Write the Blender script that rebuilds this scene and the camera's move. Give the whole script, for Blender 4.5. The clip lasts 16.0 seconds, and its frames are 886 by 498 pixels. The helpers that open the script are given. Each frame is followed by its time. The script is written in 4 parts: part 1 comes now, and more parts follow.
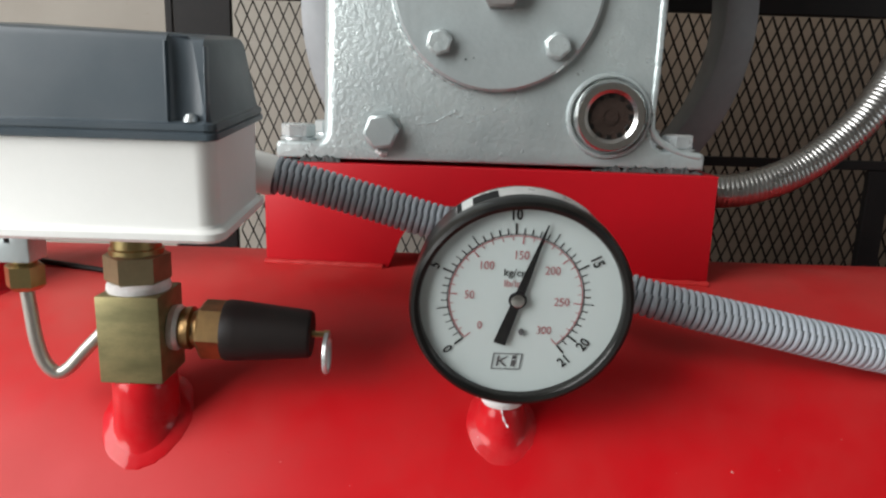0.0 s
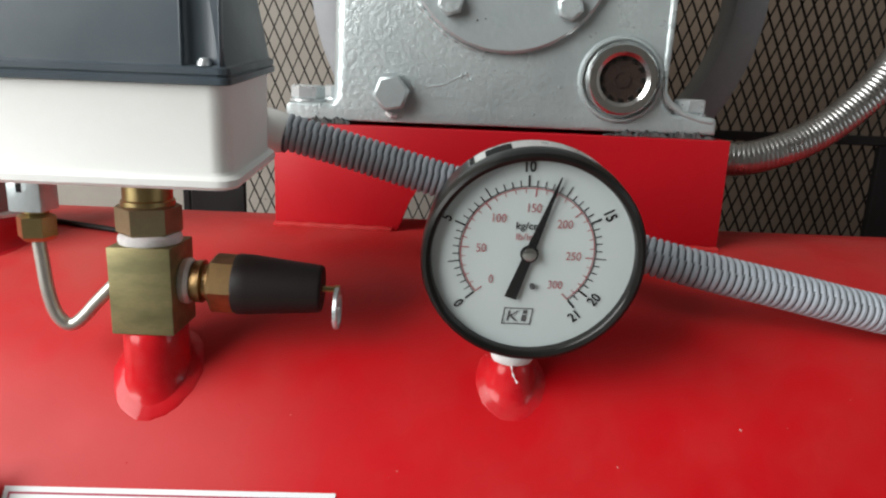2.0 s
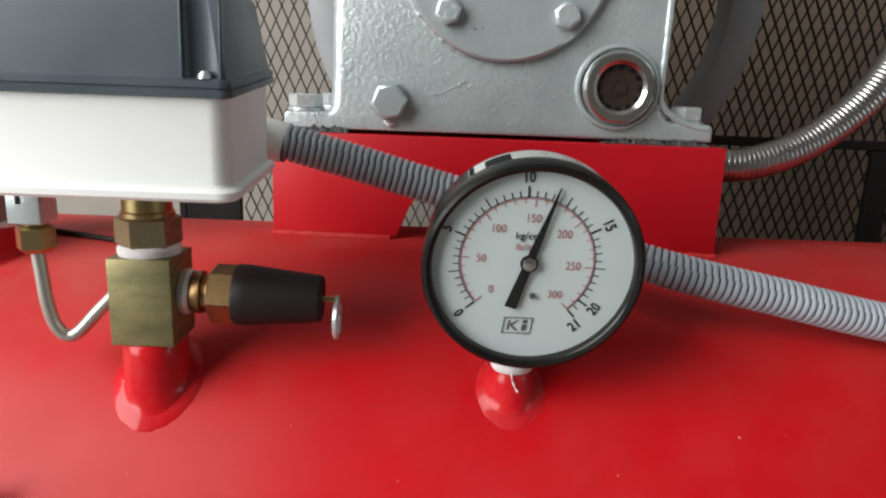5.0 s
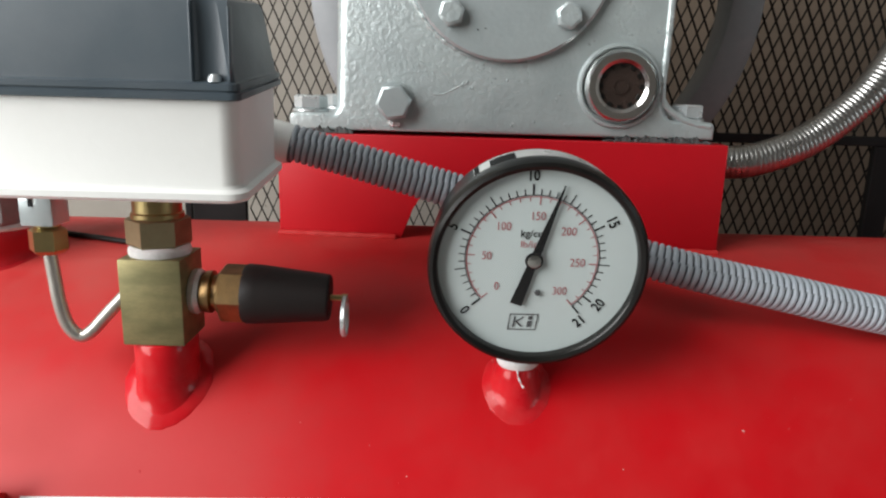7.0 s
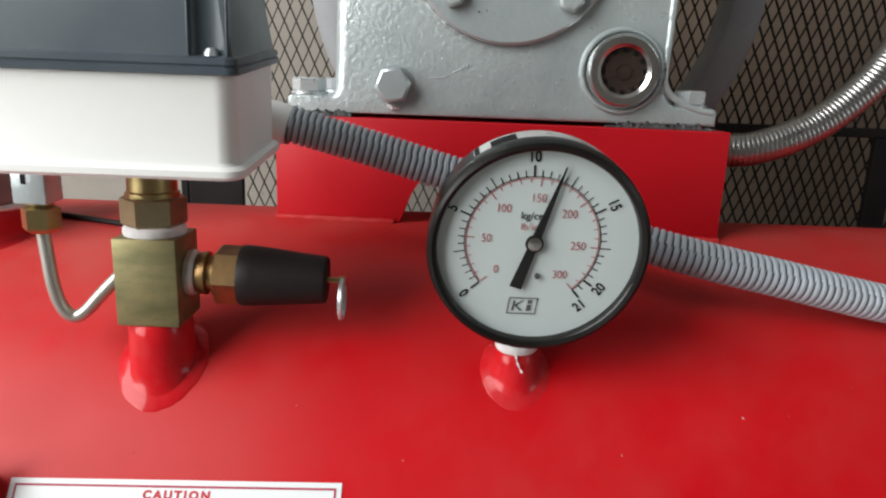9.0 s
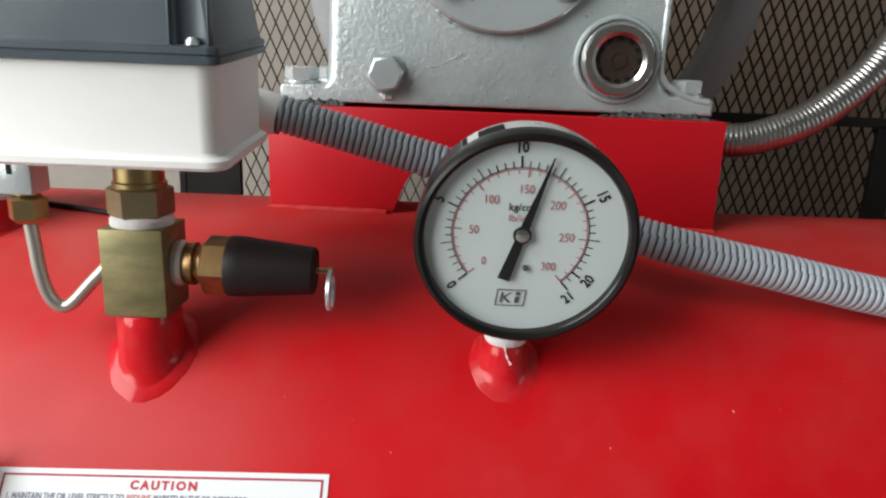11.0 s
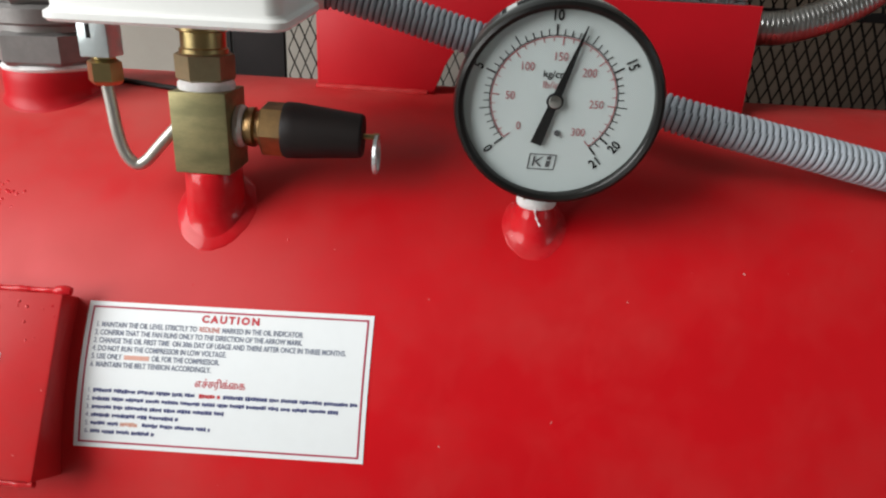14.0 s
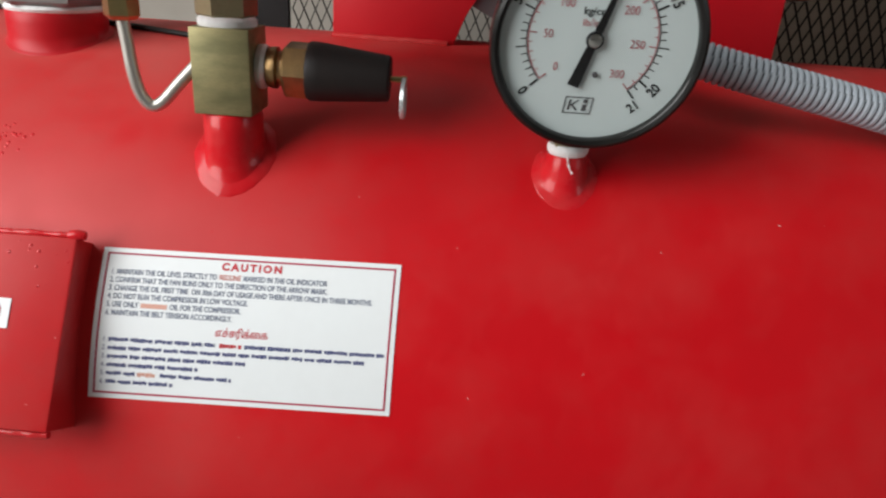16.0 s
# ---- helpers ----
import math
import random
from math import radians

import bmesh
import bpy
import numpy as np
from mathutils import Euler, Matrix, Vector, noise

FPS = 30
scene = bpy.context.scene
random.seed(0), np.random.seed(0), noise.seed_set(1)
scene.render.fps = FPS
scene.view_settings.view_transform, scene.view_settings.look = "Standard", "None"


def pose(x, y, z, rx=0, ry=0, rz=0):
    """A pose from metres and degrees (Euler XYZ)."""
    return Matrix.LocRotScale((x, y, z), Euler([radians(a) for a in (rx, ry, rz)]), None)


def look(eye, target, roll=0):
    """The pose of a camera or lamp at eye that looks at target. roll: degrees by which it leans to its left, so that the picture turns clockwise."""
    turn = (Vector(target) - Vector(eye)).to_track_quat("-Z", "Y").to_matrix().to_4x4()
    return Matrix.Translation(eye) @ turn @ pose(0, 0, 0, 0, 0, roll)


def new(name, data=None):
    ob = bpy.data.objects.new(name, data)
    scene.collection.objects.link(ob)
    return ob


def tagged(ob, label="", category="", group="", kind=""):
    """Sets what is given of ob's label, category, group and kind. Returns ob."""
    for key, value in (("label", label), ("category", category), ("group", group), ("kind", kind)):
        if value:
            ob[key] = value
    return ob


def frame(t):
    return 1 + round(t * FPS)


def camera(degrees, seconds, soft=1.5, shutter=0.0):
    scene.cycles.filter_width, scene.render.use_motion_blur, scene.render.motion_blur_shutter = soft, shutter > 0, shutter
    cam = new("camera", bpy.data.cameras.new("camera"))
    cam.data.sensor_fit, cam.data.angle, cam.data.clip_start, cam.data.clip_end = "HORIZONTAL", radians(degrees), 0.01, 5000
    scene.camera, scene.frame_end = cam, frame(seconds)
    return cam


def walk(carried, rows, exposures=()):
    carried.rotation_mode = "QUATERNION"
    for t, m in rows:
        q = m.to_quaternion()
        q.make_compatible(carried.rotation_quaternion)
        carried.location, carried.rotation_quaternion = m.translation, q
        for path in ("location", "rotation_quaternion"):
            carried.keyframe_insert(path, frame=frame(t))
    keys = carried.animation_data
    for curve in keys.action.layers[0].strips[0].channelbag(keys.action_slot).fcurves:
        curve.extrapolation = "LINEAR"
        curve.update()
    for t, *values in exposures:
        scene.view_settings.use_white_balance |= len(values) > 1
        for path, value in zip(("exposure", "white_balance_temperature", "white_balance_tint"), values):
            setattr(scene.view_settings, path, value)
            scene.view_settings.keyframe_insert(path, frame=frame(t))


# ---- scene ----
# ---------------------------------------------------------------- camera
cam = camera(65.7, 16.0, soft=2.2, shutter=0.5)
PATH = [
    (0, (-0.0010, 0.0057, 1.0969), (0.0042, 1.9603, 0.6734), 1.75),
    (0.5, (-0.0027, 0.0027, 1.0878), (0.0012, 1.9527, 0.6432), 2.26),
    (1, (-0.0025, 0.0037, 1.0819), (0.0010, 1.9494, 0.6190), 2.46),
    (1.5, (-0.0015, 0.0047, 1.0819), (0.0051, 1.9495, 0.6151), 2.06),
    (2, (-0.0045, 0.0028, 1.0818), (-0.0070, 1.9482, 0.6178), 2.26),
    (2.5, (-0.0067, -0.0002, 1.0857), (-0.0240, 1.9504, 0.6442), 2.25),
    (3, (-0.0089, 0.0019, 1.0906), (-0.0186, 1.9559, 0.6645), 2.55),
    (3.5, (-0.0097, 0.0029, 1.0866), (-0.0020, 1.9542, 0.6480), 2.35),
    (4, (-0.0086, 0.0029, 1.0846), (0.0016, 1.9507, 0.6312), 2.26),
    (6.5, (-0.0068, -0.0002, 1.0867), (0.0035, 1.9470, 0.6302), 1.66),
    (7, (-0.0088, -0.0021, 1.0856), (-0.0035, 1.9450, 0.6290), 1.56),
    (7.5, (-0.0068, -0.0012, 1.0877), (0.0003, 1.9469, 0.6349), 1.76),
    (8, (-0.0078, -0.0032, 1.0857), (-0.0113, 1.9423, 0.6216), 2.06),
    (8.5, (-0.0087, -0.0021, 1.0836), (-0.0090, 1.9421, 0.6147), 2.16),
    (9, (-0.0095, 0.0009, 1.0796), (0.0045, 1.9432, 0.6031), 2.16),
    (11.3, (-0.0004, 0.0037, 1.0809), (-0.0070, 1.9337, 0.5566), 2.08),
    (11.5, (-0.0026, -0.0023, 1.0819), (-0.0103, 1.9117, 0.5018), 1.80),
    (12, (-0.0016, -0.0083, 1.0779), (-0.0429, 1.8800, 0.4203), 1.83),
    (12.5, (0.0006, -0.0163, 1.0680), (-0.0627, 1.8596, 0.3775), 2.14),
    (13, (-0.0025, -0.0263, 1.0649), (-0.0878, 1.8368, 0.3426), 2.65),
    (13.5, (-0.0036, -0.0323, 1.0648), (-0.0935, 1.8247, 0.3275), 2.66),
    (14, (-0.0006, -0.0353, 1.0639), (-0.0884, 1.8193, 0.3204), 2.76),
    (14.5, (-0.0033, -0.0343, 1.0558), (-0.0735, 1.8150, 0.2973), 2.77),
    (15, (-0.0029, -0.0313, 1.0468), (-0.0483, 1.8073, 0.2610), 2.99),
    (15.5, (-0.0068, -0.0322, 1.0437), (-0.0360, 1.8049, 0.2535), 3.29),
    (16, (-0.0227, -0.0329, 1.0411), (-0.0661, 1.8049, 0.2532), 3.79),
]
walk(cam, [(t, look(eye, target, roll)) for t, eye, target, roll in PATH], exposures=[(0.0, 0.04), (9.0, 0.04), (12.5, 0.04), (13.5, -0.04), (14.5, -0.09), (16.0, -0.16)])

# ---------------------------------------------------------------- light
world = bpy.data.worlds.new("world")
scene.world = world
world.use_nodes = True
wn, wl = world.node_tree.nodes, world.node_tree.links
sky = wn.new("ShaderNodeTexSky")
sky.sky_type, sky.sun_disc = "NISHITA", False
sky.sun_elevation, sky.sun_rotation = radians(48), radians(-70)
wl.new(sky.outputs[0], wn["Background"].inputs[0])
wn["Background"].inputs[1].default_value = 0.08


def window_light(name, place, aim, w, h, power, colour):
    """The sky's light in an opening of the workshop."""
    data = bpy.data.lights.new(name, "AREA")
    data.shape, data.size, data.size_y, data.energy, data.color = "RECTANGLE", w, h, power, colour
    ob = new(name, data)
    ob.matrix_world = look(place, aim)
    return ob


window_light("door_daylight", (-1.93, -0.88, 2.02), (0.0, 0.30, 1.0), 1.7, 2.5, 118, (1.0, 0.99, 0.97))
window_light("side_window_daylight", (2.96, -1.2, 1.65), (0.0, 0.3, 1.05), 0.8, 1.3, 5.5, (0.97, 0.99, 1.0))


# ---------------------------------------------------------------- materials
def nodes_of(name):
    m = bpy.data.materials.new(name)
    m.use_nodes = True
    return m, m.node_tree.nodes, m.node_tree.links, m.node_tree.nodes["Principled BSDF"]


def surface(name, colour, second=None, scale=20.0, rough=0.5, rough2=None, metal=0.0, bump=0.0, bump_scale=200.0,
            coat=0.0, detail=6.0, spec=0.5, dust=None, dust_amount=0.0, dust_scale=9.0, coat_rough=0.07, speck=None, speck_scale=300.0, speck_at=0.72,
            bump_dist=0.001, dust_lies=False, grain=None, relief=0.0, relief_scale=220.0):
    """A painted, plastic or metal surface with two scales of variation, fine relief, dust that lies in patches and small chips."""
    m, n, l, b = nodes_of(name)
    co = n.new("ShaderNodeTexCoord").outputs["Object"]
    if grain:
        # drawn-out grain, as a file or a saw leaves it
        mp = n.new("ShaderNodeMapping")
        mp.inputs["Scale"].default_value = grain
        l.new(co, mp.inputs["Vector"])
        co = mp.outputs[0]

    def noise_tex(s, d=6.0, r=0.55):
        t = n.new("ShaderNodeTexNoise")
        t.inputs["Scale"].default_value, t.inputs["Detail"].default_value, t.inputs["Roughness"].default_value = s, d, r
        l.new(co, t.inputs["Vector"])
        return t.outputs["Fac"]

    def ramp(src, lo, hi):
        r = n.new("ShaderNodeMapRange")
        r.inputs["From Min"].default_value, r.inputs["From Max"].default_value = lo, hi
        l.new(src, r.inputs["Value"])
        return r.outputs["Result"]

    def mix(fac, a, c):
        x = n.new("ShaderNodeMix")
        x.data_type = "RGBA"
        l.new(fac, x.inputs["Factor"])
        for sock, v in (("A", a), ("B", c)):
            s = [i for i in x.inputs if i.name == sock and i.type == "RGBA"][0]
            if hasattr(v, "is_linked"):
                l.new(v, s)
            else:
                s.default_value = (*v, 1)
        return [o for o in x.outputs if o.type == "RGBA"][0]

    second = second or tuple(c * 0.85 for c in colour)
    large = ramp(noise_tex(scale, detail), 0.35, 0.65)
    col = mix(large, colour, second)
    fine = ramp(noise_tex(scale * 14, 4), 0.4, 0.75)
    m_fine = n.new("ShaderNodeMath")
    m_fine.operation = "MULTIPLY"
    m_fine.inputs[1].default_value = 0.35
    l.new(fine, m_fine.inputs[0])
    col = mix(m_fine.outputs[0], col, second)
    r_out = ramp(large, -0.2, 1.2)
    rr = n.new("ShaderNodeMapRange")
    rr.inputs["To Min"].default_value, rr.inputs["To Max"].default_value = rough, rough2 if rough2 is not None else min(1, rough * 1.3)
    l.new(r_out, rr.inputs["Value"])
    r_final = rr.outputs["Result"]
    if dust:
        d1 = ramp(noise_tex(dust_scale, 8, 0.62), 0.42, 0.75)
        dm = n.new("ShaderNodeMath")
        dm.operation = "MULTIPLY"
        dm.inputs[1].default_value = dust_amount
        l.new(d1, dm.inputs[0])
        if dust_lies:
            # thicker towards the tank's dusty end and along its crest
            xyz = n.new("ShaderNodeSeparateXYZ")
            l.new(co, xyz.inputs[0])
            ends, crest = ramp(xyz.outputs["X"], -0.06, -0.34), ramp(xyz.outputs["Z"], 0.940, 0.983)
            broad = ramp(noise_tex(13, 9, 0.65), 0.25, 0.75)
            sums = n.new("ShaderNodeMath")
            l.new(ends, sums.inputs[0])
            l.new(crest, sums.inputs[1])
            lies = n.new("ShaderNodeMath")
            lies.operation = "MULTIPLY"
            l.new(sums.outputs[0], lies.inputs[0])
            l.new(broad, lies.inputs[1])
            both = n.new("ShaderNodeMath")
            both.operation, both.use_clamp = "MULTIPLY_ADD", True
            l.new(lies.outputs[0], both.inputs[0])
            both.inputs[1].default_value = 0.34
            l.new(dm.outputs[0], both.inputs[2])
            dm = both
        col = mix(dm.outputs[0], col, dust)
        add = n.new("ShaderNodeMath")
        add.operation = "MULTIPLY_ADD"
        add.use_clamp = True
        l.new(dm.outputs[0], add.inputs[0])
        add.inputs[1].default_value = 0.9
        l.new(r_final, add.inputs[2])
        r_final = add.outputs[0]
    if speck:
        s1 = ramp(noise_tex(speck_scale, 2, 0.5), speck_at, speck_at + 0.03)
        col = mix(s1, col, speck)
    l.new(col, b.inputs["Base Color"])
    l.new(r_final, b.inputs["Roughness"])
    b.inputs["Metallic"].default_value = metal
    b.inputs["Specular IOR Level"].default_value = spec
    b.inputs["Coat Weight"].default_value = coat
    b.inputs["Coat Roughness"].default_value = coat_rough
    if bump:
        bp = n.new("ShaderNodeBump")
        bp.inputs["Strength"].default_value, bp.inputs["Distance"].default_value = bump, bump_dist
        l.new(noise_tex(bump_scale, 5), bp.inputs["Height"])
        if relief:
            b2 = n.new("ShaderNodeBump")
            b2.inputs["Strength"].default_value, b2.inputs["Distance"].default_value = relief, 0.0016
            l.new(ramp(noise_tex(relief_scale, 3, 0.6), 0.3, 0.72), b2.inputs["Height"])
            l.new(b2.outputs[0], bp.inputs["Normal"])
        l.new(bp.outputs[0], b.inputs["Normal"])
    return m


RED = surface("red_enamel", (0.555, 0.0055, 0.0105), (0.49, 0.004, 0.008), 7, 0.29, 0.42, bump=0.07, bump_scale=60, spec=0.27,
              dust=(0.37, 0.135, 0.11), dust_amount=0.12, dust_scale=15, dust_lies=True, speck=(0.62, 0.30, 0.28), speck_scale=210, speck_at=0.785)
RED_GLOSS = surface("thick_red_enamel", (0.56, 0.010, 0.017), (0.50, 0.008, 0.013), 30, 0.24, 0.36, bump=0.15, bump_scale=160, coat=0.34, coat_rough=0.09, spec=0.10, dust=(0.50, 0.20, 0.17), dust_amount=0.12, dust_scale=70, speck=(0.62, 0.30, 0.28), speck_scale=210, speck_at=0.76)
RED_FLAT = surface("red_sheet_paint", (0.50, 0.006, 0.014), (0.45, 0.005, 0.011), 9, 0.35, 0.5, bump=0.06, bump_scale=90, spec=0.28, speck=(0.6, 0.35, 0.3), speck_scale=140, speck_at=0.76)
SILVER = surface("silver_cast_paint", (0.53, 0.60, 0.60), (0.415, 0.475, 0.48), 26, 0.24, 0.36, metal=0.38, coat=0.40, bump=0.32, bump_scale=900, bump_dist=0.0006,
                 speck=(0.66, 0.69, 0.69), speck_scale=420, speck_at=0.715, relief=0.19, relief_scale=280)
SILVER_SMOOTH = surface("silver_plate_paint", (0.50, 0.57, 0.575), (0.41, 0.468, 0.475), 22, 0.26, 0.38, metal=0.4, coat=0.3, bump=0.2, bump_scale=300,
                        speck=(0.12, 0.12, 0.12), speck_scale=180, speck_at=0.79, relief=0.06, relief_scale=220)
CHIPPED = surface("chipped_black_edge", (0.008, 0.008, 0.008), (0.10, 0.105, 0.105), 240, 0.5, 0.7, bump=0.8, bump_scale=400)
BRASS = surface("aged_brass", (0.30, 0.262, 0.128), (0.165, 0.155, 0.074), 62, 0.46, 0.58, metal=0.65, bump=0.10, bump_scale=330, grain=(0.55, 1.0, 1.5))
BRASS_BRIGHT = surface("bright_brass", (0.50, 0.39, 0.18), (0.38, 0.30, 0.14), 60, 0.28, 0.40, metal=1.0, bump=0.1, bump_scale=500)
BRASS_BROWN = surface("browned_brass", (0.34, 0.21, 0.09), (0.20, 0.13, 0.06), 80, 0.3, 0.45, metal=0.9, bump=0.1, bump_scale=500)
BRASS_DULL = surface("dull_brass", (0.37, 0.315, 0.19), (0.28, 0.235, 0.14), 60, 0.4, 0.55, metal=0.85, bump=0.1, bump_scale=500)
ZINC = surface("zinc_plate", (0.66, 0.70, 0.71), (0.54, 0.58, 0.59), 60, 0.24, 0.34, metal=0.5, bump=0.1, bump_scale=400)
ZINC_DULL = surface("dull_zinc_washer", (0.62, 0.62, 0.58), (0.48, 0.47, 0.43), 150, 0.4, 0.55, metal=0.4, bump=0.3, bump_scale=500)
CHROME = surface("polished_steel", (0.70, 0.70, 0.69), (0.60, 0.60, 0.59), 90, 0.15, 0.25, metal=1.0)
GALV = surface("galvanised_iron", (0.28, 0.27, 0.26), (0.21, 0.205, 0.20), 40, 0.45, 0.6, metal=0.6, bump=0.2, bump_scale=260)
TUBE_STEEL = surface("tube_steel", (0.56, 0.55, 0.50), (0.46, 0.45, 0.41), 50, 0.36, 0.5, metal=0.85)
TAPE = surface("thread_tape", (0.80, 0.80, 0.79), (0.70, 0.70, 0.69), 220, 0.5, 0.7, bump=0.6, bump_scale=420)
RUBBER = surface("dark_rubber", (0.010, 0.008, 0.008), (0.015, 0.011, 0.010), 60, 0.5, 0.62, bump=0.12, bump_scale=600, spec=0.25)
BLACK = surface("black_gauge_enamel", (0.006, 0.006, 0.006), (0.009, 0.009, 0.008), 60, 0.26, 0.36, bump=0.05, bump_scale=300, spec=0.30)
BLACK_FRAME = surface("black_frame_paint", (0.007, 0.007, 0.007), (0.013, 0.012, 0.012), 30, 0.5, 0.65, bump=0.2, bump_scale=200, spec=0.25)
WIRE = surface("blackened_mesh", (0.008, 0.007, 0.006), (0.014, 0.012, 0.010), 60, 0.6, 0.75, spec=0.2)
LID = surface("slate_grey_plastic", (0.060, 0.082, 0.098), (0.051, 0.070, 0.085), 26, 0.27, 0.37, bump=0.06, bump_scale=420,
              spec=0.38, dust=(0.16, 0.17, 0.18), dust_amount=0.18, dust_scale=16)
WHITE = surface("ivory_plastic", (0.82, 0.835, 0.815), (0.78, 0.795, 0.77), 20, 0.32, 0.45, bump=0.05, bump_scale=300)
CONDUIT = surface("grey_conduit_plastic", (0.37, 0.415, 0.46), (0.325, 0.37, 0.415), 40, 0.42, 0.52, dust=(0.33, 0.34, 0.34), dust_amount=0.3, dust_scale=40)
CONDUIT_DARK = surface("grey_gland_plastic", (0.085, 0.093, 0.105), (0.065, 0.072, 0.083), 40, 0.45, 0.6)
FLEX = surface("interlocked_steel", (0.54, 0.54, 0.53), (0.42, 0.42, 0.41), 60, 0.25, 0.36, metal=1.0)
DIAL = surface("dial_white", (0.545, 0.605, 0.608), (0.52, 0.58, 0.585), 12, 0.5, 0.6)
INK = surface("black_ink", (0.006, 0.006, 0.007), (0.009, 0.009, 0.009), 100, 0.6, 0.7, spec=0.15)
INK_SOFT = surface("grey_ink", (0.06, 0.06, 0.065), (0.08, 0.08, 0.085), 100, 0.6, 0.7)
INK_RED = surface("red_ink", (0.40, 0.115, 0.125), (0.36, 0.10, 0.11), 100, 0.6, 0.7)
INK_CAUTION = surface("caution_red_ink", (0.55, 0.02, 0.04), (0.48, 0.02, 0.03), 100, 0.5, 0.6)
INK_BLUE = surface("dark_blue_ink", (0.17, 0.20, 0.27), (0.23, 0.26, 0.33), 160, 0.5, 0.6)
INK_NAVY = surface("navy_ink", (0.06, 0.075, 0.19), (0.09, 0.10, 0.22), 160, 0.5, 0.6)
INK_BORDER = surface("purple_red_ink", (0.42, 0.025, 0.07), (0.37, 0.02, 0.06), 100, 0.5, 0.6)
INK_REDLINE = surface("faded_red_ink", (0.60, 0.20, 0.16), (0.55, 0.17, 0.14), 100, 0.5, 0.6)
INK_ORANGE = surface("orange_ink", (0.66, 0.36, 0.28), (0.62, 0.32, 0.25), 100, 0.5, 0.6)
PAPER = surface("label_vinyl", (0.80, 0.84, 0.85), (0.76, 0.80, 0.81), 14, 0.34, 0.45, dust=(0.60, 0.58, 0.55), dust_amount=0.12, dust_scale=24)
FOIL = surface("silver_foil_label", (0.70, 0.70, 0.69), (0.60, 0.60, 0.59), 70, 0.25, 0.4, metal=0.4)
OIL = surface("dark_oil", (0.045, 0.030, 0.025), (0.030, 0.020, 0.016), 80, 0.22, 0.32)
WALL = surface("grey_plaster", (0.35, 0.33, 0.29), (0.295, 0.275, 0.24), 4, 0.8, 0.95, bump=0.4, bump_scale=60, dust=(0.27, 0.24, 0.2), dust_amount=0.5, dust_scale=2.5,
               speck=(0.2, 0.18, 0.15), speck_scale=60, speck_at=0.73)
SOOTY = surface("smoky_plaster", (0.40, 0.385, 0.355), (0.33, 0.315, 0.29), 3, 0.85, 0.95, bump=0.3, bump_scale=50)
WHEEL = surface("grey_wheel_paint", (0.26, 0.275, 0.285), (0.21, 0.22, 0.23), 14, 0.5, 0.6, metal=0.3, bump=0.1)
FLOOR = surface("worn_concrete", (0.30, 0.29, 0.27), (0.22, 0.21, 0.20), 2, 0.7, 0.9, bump=0.3, bump_scale=40)
CEIL = surface("grey_sheet_ceiling", (0.42, 0.42, 0.41), (0.35, 0.35, 0.34), 2, 0.8, 0.95, bump=0.2, bump_scale=30)


def glass_material():
    m, n, l, b = nodes_of("gauge_glass")
    n.remove(b)
    tr, gl, fr, mx = n.new("ShaderNodeBsdfTransparent"), n.new("ShaderNodeBsdfGlossy"), n.new("ShaderNodeFresnel"), n.new("ShaderNodeMixShader")
    tr.inputs[0].default_value = (0.96, 0.98, 0.97, 1)
    gl.inputs["Roughness"].default_value = 0.03
    fr.inputs[0].default_value = 1.45
    l.new(fr.outputs[0], mx.inputs[0])
    l.new(tr.outputs[0], mx.inputs[1])
    l.new(gl.outputs[0], mx.inputs[2])
    l.new(mx.outputs[0], n["Material Output"].inputs["Surface"])
    return m


GLASS = glass_material()


# ---------------------------------------------------------------- builders
def thing(name, at, label="", category="", group="", kind=""):
    e = new(name)
    e.empty_display_size = 0.02
    e.location = at
    return tagged(e, label, category, group, kind)


def origin_of(ob):
    v = Vector((0, 0, 0))
    while ob is not None:
        v += ob.location
        ob = ob.parent
    return v


def finish(bm, name, mat, sharp=0.6):
    bmesh.ops.recalc_face_normals(bm, faces=bm.faces[:])
    for f in bm.faces:
        f.smooth = True
    for e in bm.edges:
        if len(e.link_faces) != 2 or e.calc_face_angle(0) > sharp:
            e.smooth = False
    me = bpy.data.meshes.new(name)
    bm.to_mesh(me)
    bm.free()
    me.materials.append(mat)
    return me


def part(name, bm, mat, parent=None, label="", sharp=0.6):
    """One mesh, given in world places, under a thing or a part."""
    ob = new(name, finish(bm, name, mat, sharp))
    if parent is not None:
        ob.parent = parent
        ob.location = -origin_of(parent)
    return tagged(ob, label)


def add_box(bm, lo, hi, bevel=0.0, seg=2, m=None):
    r = bmesh.ops.create_cube(bm, size=1)
    vs = r["verts"]
    c = [(a + b) / 2 for a, b in zip(lo, hi)]
    s = [b - a for a, b in zip(lo, hi)]
    for v in vs:
        v.co = Vector((c[0] + v.co.x * s[0], c[1] + v.co.y * s[1], c[2] + v.co.z * s[2]))
    if bevel:
        es = list({e for v in vs for e in v.link_edges})
        g = bmesh.ops.bevel(bm, geom=es, offset=bevel, segments=seg, affect="EDGES", profile=0.5)
        vs = list({v for f in g["faces"] for v in f.verts} | {v for v in vs if v.is_valid})
    if m is not None:
        for v in vs:
            v.co = m @ v.co
    return bm


def box(lo, hi, bevel=0.0, seg=2, m=None):
    return add_box(bmesh.new(), lo, hi, bevel, seg, m)


